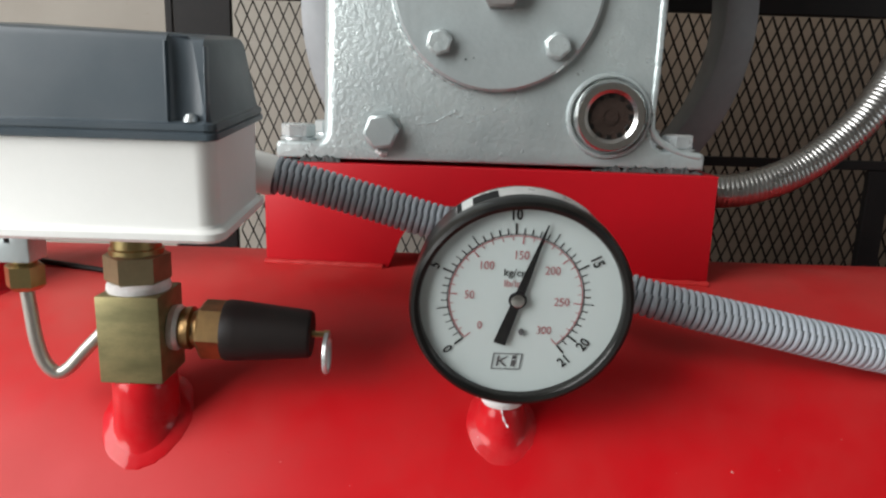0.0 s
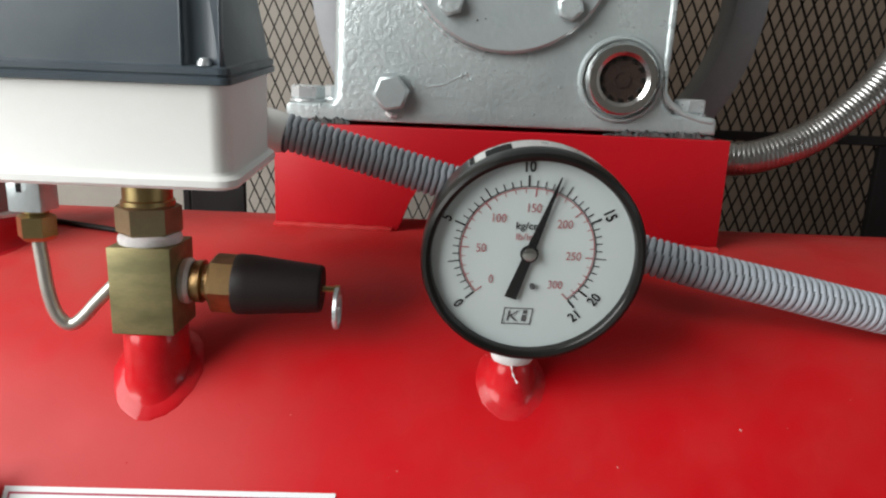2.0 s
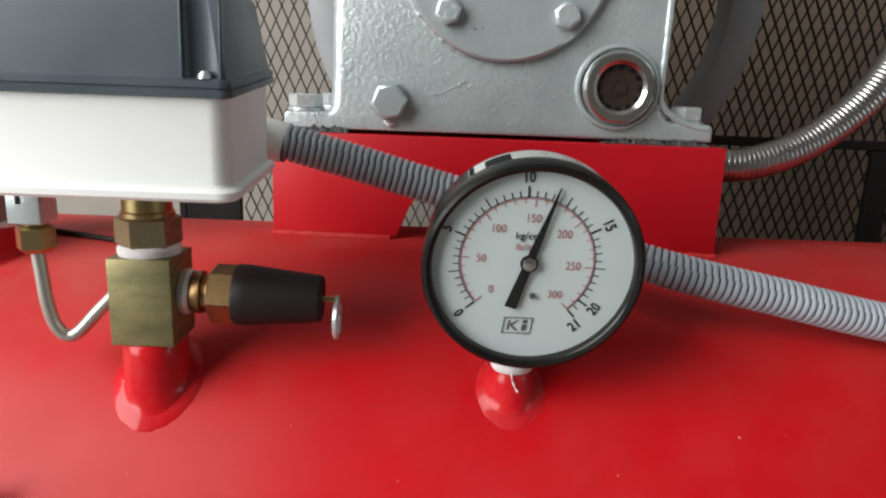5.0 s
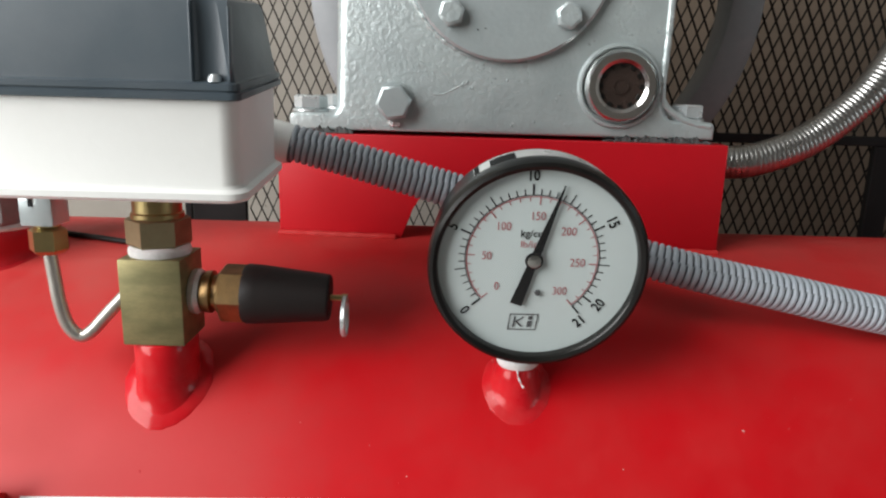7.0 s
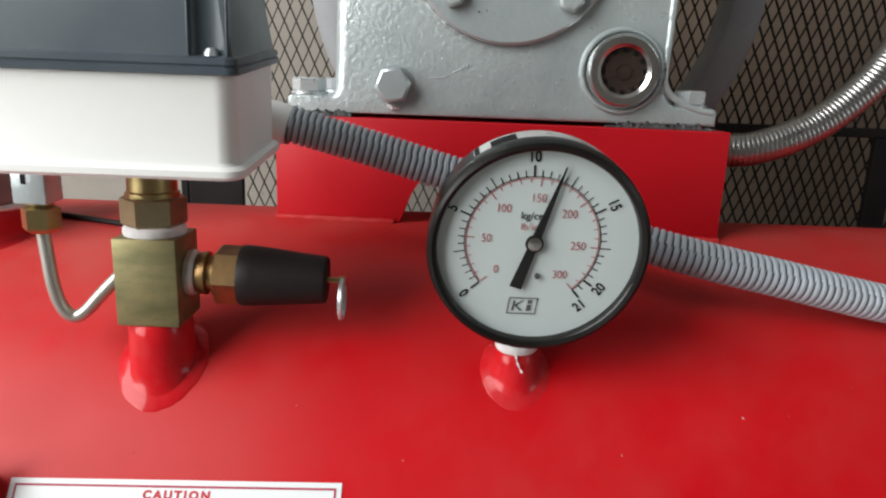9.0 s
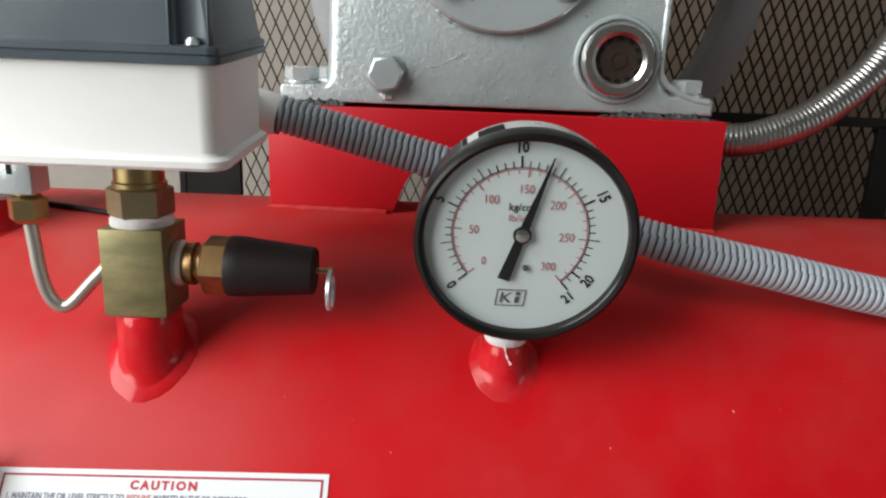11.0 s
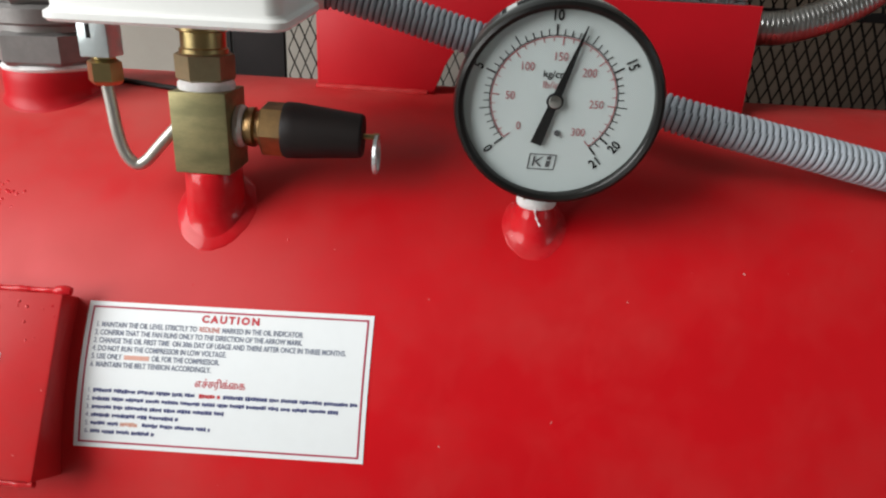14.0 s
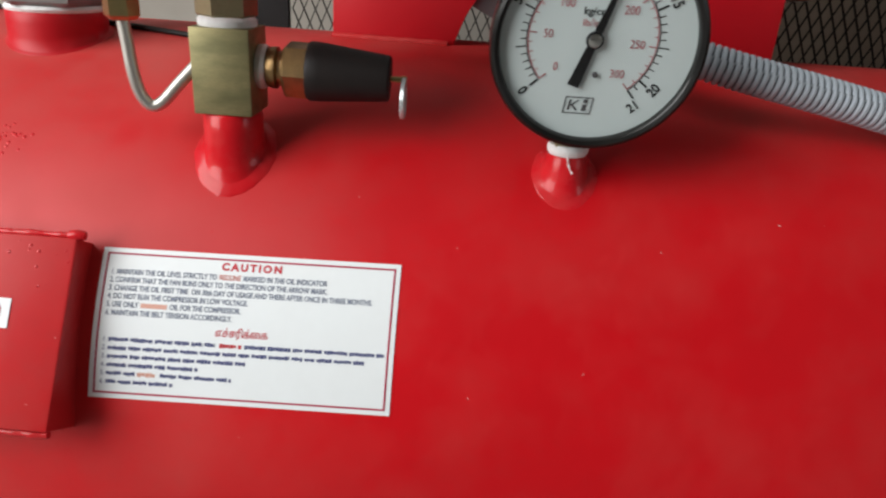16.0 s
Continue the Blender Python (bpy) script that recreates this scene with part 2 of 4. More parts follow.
def lathe(profile, m, seg=48, bm=None, turn=0.0):
    """A turned body: (radius, height) pairs about the z axis of m; a radius of 0 closes an end."""
    bm = bm or bmesh.new()
    rings = []
    for r, h in profile:
        if r <= 1e-6:
            rings.append([bm.verts.new(m @ Vector((0, 0, h)))])
        else:
            rings.append([bm.verts.new(m @ Vector((r * math.cos(turn + 2 * math.pi * k / seg), r * math.sin(turn + 2 * math.pi * k / seg), h))) for k in range(seg)])
    for a, b in zip(rings, rings[1:]):
        for k in range(seg):
            j = (k + 1) % seg
            q = [a[k % len(a)], a[j % len(a)], b[j % len(b)], b[k % len(b)]]
            q = [v for i, v in enumerate(q) if v not in q[:i]]
            if len(q) > 2:
                bm.faces.new(q)
    return bm


def axis(at, direction, up=(0, 0, 1)):
    """The pose at a place whose z axis points along direction."""
    z = Vector(direction).normalized()
    q = z.to_track_quat("Z", "Y").to_matrix().to_4x4()
    return Matrix.Translation(at) @ q


def hexagon(across, h0, h1, m, chamfer=0.0008, turn=0.0, bm=None):
    r = across / 2 / math.cos(math.pi / 6)
    return lathe([(0, h0), (r - chamfer, h0), (r, h0 + chamfer), (r, h1 - chamfer), (r - chamfer * 1.6, h1), (0, h1)], m, 6, bm, turn)


def curve_points(pts, n):
    """Points spread evenly along a smooth line through pts."""
    p = [Vector(q) for q in pts]
    p = [2 * p[0] - p[1]] + p + [2 * p[-1] - p[-2]]
    fine = []
    for i in range(1, len(p) - 2):
        for k in range(40):
            t = k / 40
            a, b, c, d = p[i - 1:i + 3]
            fine.append(0.5 * ((2 * b) + (c - a) * t + (2 * a - 5 * b + 4 * c - d) * t * t + (3 * b - a - 3 * c + d) * t ** 3))
    fine.append(p[-2])
    run = [0.0]
    for a, b in zip(fine, fine[1:]):
        run.append(run[-1] + (b - a).length)
    out, j = [], 0
    for k in range(n):
        s = run[-1] * k / (n - 1)
        while j < len(run) - 2 and run[j + 1] < s:
            j += 1
        f = (s - run[j]) / max(1e-9, run[j + 1] - run[j])
        out.append(fine[j].lerp(fine[j + 1], min(1, max(0, f))))
    return out, run[-1]


def sweep(points, radii, seg=20, bm=None, capped=True):
    bm = bm or bmesh.new()
    n = len(points)
    side = None
    rings = []
    for i in range(n):
        d = (points[min(n - 1, i + 1)] - points[max(0, i - 1)]).normalized()
        if side is None:
            side = d.cross(Vector((0, 0.3, 1))).normalized()
        side = (side - d * side.dot(d)).normalized()
        up = d.cross(side)
        rings.append([bm.verts.new(points[i] + radii[i] * (math.cos(2 * math.pi * k / seg) * side + math.sin(2 * math.pi * k / seg) * up)) for k in range(seg)])
    for a, b in zip(rings, rings[1:]):
        for k in range(seg):
            j = (k + 1) % seg
            bm.faces.new((a[k], a[j], b[j], b[k]))
    if capped:
        bm.faces.new(rings[0])
        bm.faces.new(rings[-1])
    return bm


def extrude_outline(outline, y0, y1, bevel=0.0, m=None, seg=2):
    """A closed outline in x and z, drawn out from y0 to y1."""
    bm = bmesh.new()
    a = [bm.verts.new((x, y0, z)) for x, z in outline]
    b = [bm.verts.new((x, y1, z)) for x, z in outline]
    front = bm.faces.new(a)
    bm.faces.new(b[::-1])
    n = len(a)
    for i in range(n):
        j = (i + 1) % n
        bm.faces.new((a[i], b[i], b[j], a[j]))
    if bevel:
        bmesh.ops.bevel(bm, geom=list(front.edges), offset=bevel, segments=seg, affect="EDGES", profile=0.5)
    if m is not None:
        for v in bm.verts:
            v.co = m @ v.co
    return bm


def letters(text, size, centre=True, bold=0.0, narrow=1.0, spread=1.0):
    """The flat mesh of a line of writing as lists of places and faces, about its origin."""
    cu = bpy.data.curves.new("writing", "FONT")
    cu.body, cu.size, cu.resolution_u, cu.offset = text, size, 3, bold
    cu.space_character = spread
    cu.align_x, cu.align_y = ("CENTER" if centre else "LEFT"), "CENTER"
    ob = bpy.data.objects.new("writing", cu)
    scene.collection.objects.link(ob)
    me = bpy.data.meshes.new_from_object(ob.evaluated_get(bpy.context.evaluated_depsgraph_get()))
    pts = [(v.co.x * narrow, v.co.y) for v in me.vertices]
    faces = [tuple(p.vertices) for p in me.polygons]
    bpy.data.objects.remove(ob)
    bpy.data.curves.remove(cu)
    bpy.data.meshes.remove(me)
    return pts, faces


def lay(bm, flat, place):
    pts, faces = flat
    vs = [bm.verts.new(place(x, y)) for x, y in pts]
    for f in faces:
        try:
            bm.faces.new([vs[i] for i in f])
        except ValueError:
            pass
    return bm


def bar2d(x0, y0, x1, y1):
    return [(x0, y0), (x1, y0), (x1, y1), (x0, y1)], [(0, 1, 2, 3)]


# ---------------------------------------------------------------- the workshop
def slab(name, lo, hi, mat, label):
    return tagged(part(name, box(lo, hi), mat, None), label, name.split("_")[0], kind="structure")


slab("floor", (-3.2, -4.2, -0.1), (3.2, 1.40, 0.0), FLOOR, "worn grey concrete workshop floor")
slab("ceiling", (-3.2, -4.2, 4.0), (3.2, 1.40, 4.1), CEIL, "dull grey sheet workshop ceiling")
slab("wall_north", (-3.2, 1.08, 0.0), (3.2, 1.40, 4.0), WALL, "stained grey-beige plaster wall")
slab("wall_east_1", (3.0, -4.0, 0.0), (3.2, 1.08, 0.95), SOOTY, "plain grey plaster wall under the side window")
slab("wall_east_2", (3.0, -4.0, 2.35), (3.2, 1.08, 4.0), SOOTY, "plain grey plaster wall over the side window")
slab("wall_east_3", (3.0, -4.0, 0.95), (3.2, -1.9, 2.35), SOOTY, "plain grey plaster wall beside the side window")
slab("wall_east_4", (3.0, -0.5, 0.95), (3.2, 1.08, 2.35), SOOTY, "plain grey plaster wall beside the side window")
slab("wall_west_1", (-2.2, 0.55, 0.0), (-2.0, 1.08, 4.0), SOOTY, "plain grey plaster wall beside the doorway")
slab("wall_west_2", (-2.2, -4.0, 0.0), (-2.0, -2.2, 4.0), SOOTY, "plain grey plaster wall beside the doorway")
slab("wall_west_3", (-2.2, -2.2, 3.75), (-2.0, 0.55, 4.0), SOOTY, "plain grey plaster wall over the doorway")
slab("wall_south", (-3.2, -4.2, 0.0), (3.2, -4.0, 4.0), SOOTY, "plain grey plaster wall")

# ---------------------------------------------------------------- the air receiver
TY, TZ, TR = 0.4857, 0.7435, 0.240      # axis and radius of the tank
X_AXIS = axis((0, TY, TZ), (1, 0, 0))


def on_tank(x, deg, h=0.0):
    """A place on the tank: along its axis, at the angle from the far side over the top, h above the paint."""
    a = radians(deg)
    return Vector((x, TY + (TR + h) * math.cos(a), TZ + (TR + h) * math.sin(a)))


def tank_height(y):
    return TZ + math.sqrt(max(0.0, TR * TR - (y - TY) ** 2))


tank = thing("air_receiver_tank", (0.05, TY, 0.0), "glossy red enamelled horizontal air tank with dusty patches", "air tank")
half = 0.62
prof = [(0, -half - 0.10)] + [(TR * math.sin(k * math.pi / 20), -half - 0.10 * math.cos(k * math.pi / 20)) for k in range(1, 10)]
prof += [(TR, -half), (TR, half)] + [(TR * math.cos(k * math.pi / 20), half + 0.10 * math.sin(k * math.pi / 20)) for k in range(1, 10)] + [(0, half + 0.10)]
part("shell", lathe(prof, Matrix.Translation((0.05, 0, 0)) @ X_AXIS, 256), RED, tank)
for lx in (-0.38, 0.48):
    for ly in (-0.17, 0.17):
        zt = tank_height(TY + ly) - 2 * (tank_height(TY + ly) - TZ)
        part("leg", box((lx - 0.03, TY + ly - 0.025, 0.0), (lx + 0.03, TY + ly + 0.025, zt + 0.03), 0.003), RED, tank)


def nozzle(x, y, r_top, r_low, z_top, weld_w, weld_h, hollow=0.3):
    """A short pipe stub welded to the tank, with an uneven bead of weld round its foot."""
    bm = bmesh.new()
    seg = 72
    rings = []
    for r, dz in ((r_top - 0.003, 0.0), (r_top - 0.0006, 0.0), (r_top, -0.0008)):
        rings.append([bm.verts.new((x + r * math.cos(2 * math.pi * k / seg), y + r * math.sin(2 * math.pi * k / seg), z_top + dz)) for k in range(seg)])

    def lump(a):
        return 1 + 0.11 * noise.noise((math.cos(a) * 2.6 + x * 40, math.sin(a) * 2.6, 1.7)) + 0.12 * noise.noise((math.cos(a) * 8, math.sin(a) * 8, x * 90)) + 0.03 * noise.noise((math.cos(a) * 17, math.sin(a) * 17, x * 60))

    for f in (0.3, 0.65, 1.0):
        r = r_top + (r_low - r_top) * f
        ring = []
        for k in range(seg):
            a = 2 * math.pi * k / seg
            foot = tank_height(y + r_low * math.sin(a)) + weld_h * (1 - 0.4 * max(0.0, -math.sin(a))) * lump(a)
            ring.append(bm.verts.new((x + r * math.cos(a), y + r * math.sin(a), min(z_top - 0.001 * (1 + f), z_top + (foot - z_top) * f))))
        rings.append(ring)
    for g in (0.12, 0.28, 0.44, 0.6, 0.76, 0.9, 1.0):
        ring = []
        for k in range(seg):
            a = 2 * math.pi * k / seg
            r = r_low + weld_w * lump(a) * g * (1 - 0.38 * max(0.0, -math.sin(a)))
            py_ = y + r * math.sin(a)
            z = tank_height(py_) + weld_h * (1 - 0.4 * max(0.0, -math.sin(a))) * lump(a + g) * (hollow * (1 - g) ** 1.8 + (1 - hollow) * math.cos(g * math.pi / 2)) - (0.0008 if g == 1.0 else 0)
            ring.append(bm.verts.new((x + r * math.cos(a), py_, min(z, z_top - 0.003))))
        rings.append(ring)
    for a, b in zip(rings, rings[1:]):
        for k in range(seg):
            j = (k + 1) % seg
            bm.faces.new((a[k], a[j], b[j], b[k]))
    bm.faces.new(rings[0])
    return bm


part("nozzle", nozzle(-0.1510, 0.3360, 0.0158, 0.0161, 0.9560, 0.0074, 0.0040), RED_GLOSS, tank, sharp=1.2)
part("nozzle", nozzle(0.0330, 0.3370, 0.0104, 0.0130, 0.9450, 0.0058, 0.0034, 0.75), RED_GLOSS, tank, sharp=1.2)
part("nozzle", nozzle(-0.297, 0.430, 0.0300, 0.0302, 0.9930, 0.0026, 0.0016), RED_FLAT, tank, sharp=1.2)

# the welded saddle under the pump
SAD = Matrix.Translation((0.02, 0.463, 0)) @ pose(0, 0, 0, 0, 0, -4.0) @ Matrix.Translation((-0.02, -0.463, 0))
saddle_out = [(-0.1235, 0.975), (-0.040, 0.975), (-0.0297, 1.0028), (-0.018, 1.024), (-0.008, 1.028), (0.075, 1.028), (0.086, 1.022), (0.100, 0.975), (0.1785, 0.975),
              (0.1785, 1.0535), (-0.1235, 1.0535)]
part("saddle_front_plate", extrude_outline(saddle_out, 0.463, 0.467, 0.0008, SAD), RED_FLAT, tank)
saddle_back = [(x - 0.020 if -0.041 <= x <= 0.0 else x + 0.020 if 0.0 < x < 0.11 else x, z) for x, z in saddle_out]
part("saddle_rear_plate", extrude_outline(saddle_back, 0.625, 0.629, 0.0008, SAD), RED_FLAT, tank)
part("saddle_top_plate", box((-0.1235, 0.4671, 1.0495), (0.1785, 0.6249, 1.0535), 0.0006, 1, SAD), RED_FLAT, tank)

for x0, x1, seed in ((-0.1235, -0.041, 0.4), (0.101, 0.1785, 2.2)):
    run = [SAD @ Vector((x0 + (x1 - x0) * k / 40, 0.4612, 0.0)) for k in range(41)]
    part("weld_bead", sweep([Vector((p.x, p.y, tank_height(p.y) + 0.0006)) for p in run], [0.0022 + 0.0007 * noise.noise((p.x * 120, seed, 0)) for p in run], 12), RED, tank, sharp=1.2)

# the plate box on the tank's flank
def flank(x, u, v):
    """u down the slanted face, v out from it."""
    top, low = Vector((0, 0.2812, 0.8972)), Vector((0, 0.2300, 0.8147))
    d = (low - top).normalized()
    n = Vector((0, d.z, -d.y))
    if n.y > 0:
        n = -n
    p = top + d * u + n * v
    return Vector((x, p.y, p.z))


def flank_block(x0, x1, u0, u1, v0, v1, bevel=0.0):
    bm = bmesh.new()
    add_box(bm, (x0, u0, v0), (x1, u1, v1), bevel)
    for q in bm.verts:
        q.co = flank(q.co.x, q.co.y, q.co.z)
    return bm


plate = part("plate_box", flank_block(-0.36, -0.2165, 0.0, 0.0968, -0.036, 0.0, 0.0012), RED, tank)
def bead(x0, x1, u, v, r, n, name, seed):
    """A lumpy line of paint-filled weld along an edge of the plate."""
    pts, rad = [], []
    for k in range(n):
        x = x0 + (x1 - x0) * k / (n - 1)
        w = noise.noise((x * 150, seed, 0.5))
        pts.append(flank(x, u + 0.0006 * noise.noise((x * 210, seed, 3)), v + 0.0003 * w))
        rad.append(r * (1 + 0.25 * w + 0.12 * noise.noise((x * 900, seed, 7))))
    return part(name, sweep(pts, rad, 10), RED_GLOSS, plate, sharp=1.2)


bead(-0.36, -0.2145, -0.0012, -0.0026, 0.0017, 150, "weld_bead", 1.3)
bead(-0.2215, -0.2135, -0.0016, -0.0020, 0.0026, 14, "weld_bead", 4.1)
bead(-0.360, -0.2185, 0.0985, -0.0060, 0.0022, 120, "weld_bead", 8.2)
drips = random.Random(3)
for k in range(16):
    dx, du = drips.uniform(-0.275, -0.219), abs(drips.gauss(0, 0.016)) + 0.002
    rr = drips.uniform(0.0005, 0.0012)
    c = flank(dx, du, 0.0)
    part("paint_lump", lathe([(0, rr * 0.5), (rr * 0.55, rr * 0.4), (rr, -0.0001)], axis(c, flank(dx, du, 1.0) - c), 9), RED_GLOSS, plate)

plate_label = thing("plate_sticker", flank(-0.254, 0.04, 0), "small cream sticker with dark red printing on the red plate", "sticker")
part("sticker", flank_block(-0.275, -0.2445, 0.0330, 0.0480, 0.0002, 0.0005), PAPER, plate_label)
bm = bmesh.new()
lay(bm, bar2d(-0.272, 0.0360, -0.2500, 0.0375), lambda x, y: flank(x, y, 0.0008))
lay(bm, bar2d(-0.272, 0.0440, -0.2500, 0.0455), lambda x, y: flank(x, y, 0.0008))
lay(bm, bar2d(-0.2515, 0.0375, -0.2490, 0.0440), lambda x, y: flank(x, y, 0.0008))
part("print", bm, INK_CAUTION, plate_label)

# ---------------------------------------------------------------- the pump
CAST = Matrix.Translation((0.028, 0.468, 0)) @ pose(0, 0, 0, 0, 0, -2.3) @ Matrix.Translation((-0.028, -0.468, 0))


def arc(cx, cz, r, a0, a1, n=8):
    return [(cx + r * math.cos(radians(a0 + (a1 - a0) * k / n)), cz + r * math.sin(radians(a0 + (a1 - a0) * k / n))) for k in range(n + 1)]


pump = thing("compressor_pump", (0.028, 0.55, 1.0535), "silver-painted cast-iron compressor crankcase on a red saddle", "compressor")
SIDE, RSIDE, THIN = 0.0085, 0.0050, 0.0022     # rounding of the casting's edges
outline = [(-0.1150, 1.0560, THIN), (-0.1150, 1.0640, THIN)] + [(*q, THIN) for q in arc(-0.1118, 1.0640, 0.0032, 180, 90, 4)[1:]] + [(-0.0880, 1.0674, THIN)]
outline += [(*q, THIN + (SIDE - THIN) * k / 4) for k, q in enumerate(arc(-0.0880, 1.0714, 0.0042, -90, 0, 4)[1:], 1)] + [(-0.0830, 1.10, SIDE), (-0.0822, 1.15, SIDE), (-0.0815, 1.45, SIDE), (0.1400, 1.45, RSIDE), (0.1392, 1.15, RSIDE), (0.1380, 1.09, RSIDE)]
outline += [(*q, RSIDE + (THIN - RSIDE) * k / 6) for k, q in enumerate(arc(0.1462, 1.0765, 0.0085, 180, 270, 6))] + [(0.1680, 1.0678, THIN)] + [(*q, THIN) for q in arc(0.1683, 1.0645, 0.0032, 90, 0, 4)] + [(0.1715, 1.0562, THIN)]


def casting(outline, y0, y1, m, steps=5):
    """An outline drawn out in depth, its front edge rounded by the third number of each corner."""
    n = len(outline)
    inward = []
    for i in range(n):
        a, b, c = (Vector(outline[k % n][:2]) for k in (i - 1, i, i + 1))
        d0, d1 = (b - a).normalized(), (c - b).normalized()
        t = (d0 + d1).normalized()
        inward.append(Vector((t.y, -t.x)) / max(0.5, t.dot(d0)))
    bm = bmesh.new()
    rings = [[bm.verts.new(m @ Vector((x, y1, z))) for x, z, _ in outline]]
    for k in range(steps + 1):
        f = k / steps * math.pi / 2
        rings.append([bm.verts.new(m @ Vector((x + v.x * r * (1 - math.cos(f)), y0 + r * (1 - math.sin(f)), z + v.y * r * (1 - math.cos(f))))) for (x, z, r), v in zip(outline, inward)])
    for a, b in zip(rings, rings[1:]):
        for i in range(n):
            j = (i + 1) % n
            bm.faces.new((a[i], a[j], b[j], b[i]))
    bm.faces.new(rings[-1])
    bm.faces.new(rings[0][::-1])
    return bm


crank = casting(outline, 0.468, 0.64, CAST)
body = part("crankcase", crank, SILVER, pump, sharp=0.9)


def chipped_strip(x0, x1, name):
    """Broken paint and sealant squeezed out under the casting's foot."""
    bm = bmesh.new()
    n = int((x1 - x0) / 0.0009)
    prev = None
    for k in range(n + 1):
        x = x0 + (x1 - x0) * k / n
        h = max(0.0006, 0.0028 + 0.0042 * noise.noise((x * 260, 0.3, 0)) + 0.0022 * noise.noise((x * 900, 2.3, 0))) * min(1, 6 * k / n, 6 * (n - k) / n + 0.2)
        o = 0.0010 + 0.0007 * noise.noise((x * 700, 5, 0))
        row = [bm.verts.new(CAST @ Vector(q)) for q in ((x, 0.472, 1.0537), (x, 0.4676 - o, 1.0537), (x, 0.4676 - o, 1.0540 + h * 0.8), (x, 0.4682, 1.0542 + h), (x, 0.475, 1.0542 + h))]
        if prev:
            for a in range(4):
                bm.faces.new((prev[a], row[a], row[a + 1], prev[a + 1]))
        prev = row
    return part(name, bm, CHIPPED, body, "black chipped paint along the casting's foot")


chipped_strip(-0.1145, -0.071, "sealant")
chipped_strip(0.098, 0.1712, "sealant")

NF = CAST.to_3x3() @ Vector((0, -1, 0))


def front(x, z, out=0.0):
    return CAST @ Vector((x, 0.468 - out, z))


CZ = 1.1705
cover = part("bearing_cover", lathe([(0.0, 0), (0.0672, 0), (0.0672, 0.0045), (0.0655, 0.006), (0.0, 0.006)], axis(front(0.0305, CZ), NF), 96), SILVER_SMOOTH, pump,
             "round silver bearing cover")
for bx, bz in ((-0.0058, 1.1330), (0.0690, 1.1325), (-0.0058, 1.208), (0.0690, 1.208)):
    a = axis(front(bx, bz, 0.006), NF)
    b = lathe([(0.0, 0), (0.0088, 0), (0.0088, 0.0012), (0.0, 0.0012)], a, 28)
    hexagon(0.0150, 0.0012, 0.0075, a, 0.0012, 0.4 + bx * 20, b)
    part("cover_bolt", b, SILVER, cover)
part("centre_nut", hexagon(0.026, 0.0, 0.012, axis(front(0.0325, CZ - 0.003, 0.006), NF), 0.001, 0.0), GALV, cover)
a = axis(front(-0.0428, 1.0755), NF)
b = lathe([(0.0, 0), (0.0132, 0), (0.0132, 0.0014), (0.0, 0.0014)], a, 40)
hexagon(0.0212, 0.0014, 0.0095, a, 0.0012, 0.15, b)
part("drain_plug", b, SILVER_SMOOTH, pump, "silver-painted hexagonal drain plug")

def ridge(pts, r, name, mat, parent, label=""):
    q, _ = curve_points(pts, 40)
    rad = [r * (0.55 + 0.45 * math.sin(math.pi * k / 39)) * (1 + 0.5 * noise.noise((k * 0.45, r * 900, 0))) for k in range(40)]
    return part(name, sweep(q, rad, 8), mat, parent, label)


ridge([front(-0.0300, 1.0755, -0.0003), front(-0.0180, 1.0805, -0.0003), front(-0.0090, 1.0822, -0.0002), front(0.0040, 1.0885, -0.0002), front(0.0140, 1.0905, -0.0002)], 0.00055, "casting_scar", SILVER, body)
# a white streak, the glint under the drain plug put in as colour
ridge([front(-0.0470, 1.0632, 0.0012), front(-0.0440, 1.0612, 0.0014), front(-0.0392, 1.0606, 0.0008)], 0.0019, "plug_glint", TAPE, body, "small white streak painting the glint under the drain plug")
edge, _ = curve_points([front(0.1362, 1.44, -0.0012), front(0.1356, 1.15, -0.0012), front(0.1349, 1.092, -0.0012), front(0.1372, 1.0795, -0.0012), front(0.1462, 1.0716, -0.0012), front(0.1575, 1.0668, -0.0010), front(0.1685, 1.0650, -0.0010)], 220)
part("edge_bead", sweep(edge, [(0.0030 if k < 130 else 0.0030 - 0.0010 * (k - 130) / 90) * (1 + 0.16 * noise.noise((k * 0.35, 0, 9.0))) for k in range(220)], 14), SILVER, body, sharp=1.2)
rim, rim_r = [], []
for k in range(90):
    an = radians(172 + 96 * k / 89)
    rim.append(front(0.0305 + 0.0682 * math.cos(an), CZ + 0.0682 * math.sin(an), 0.0004))
    rim_r.append(max(0.0004, (0.0016 + 0.0008 * noise.noise((k * 0.31, 2.0, 0)) + 0.0006 * noise.noise((k * 0.9, 5.0, 0))) * min(1, k / 12, (89 - k) / 30)))
part("cover_bead", sweep(rim, rim_r, 10), SILVER, cover, sharp=1.2)
spots = random.Random(11)
for cx, cz, n_, spread in ((0.0150, 1.1225, 3, 0.003), (0.0130, 1.0895, 9, 0.007), (0.1280, 1.0760, 9, 0.006), (-0.0950, 1.0625, 7, 0.006), (0.0600, 1.0700, 9, 0.03)):
    for k in range(n_):
        qx, qz = cx + spots.gauss(0, spread), cz + spots.gauss(0, spread * 0.45)
        out = 0.006 if cz > 1.11 else 0.0
        rr = spots.uniform(0.0005, 0.0011) * (0.6 if cz > 1.11 else 1)
        part("paint_lump" if cz < 1.11 else "dirt_speck", lathe([(0, 0.0005), (rr * 0.6, 0.0004), (rr, -0.0002)], axis(front(qx, qz, out), NF), 9), SILVER if cz < 1.11 else INK, body if cz < 1.11 else cover)

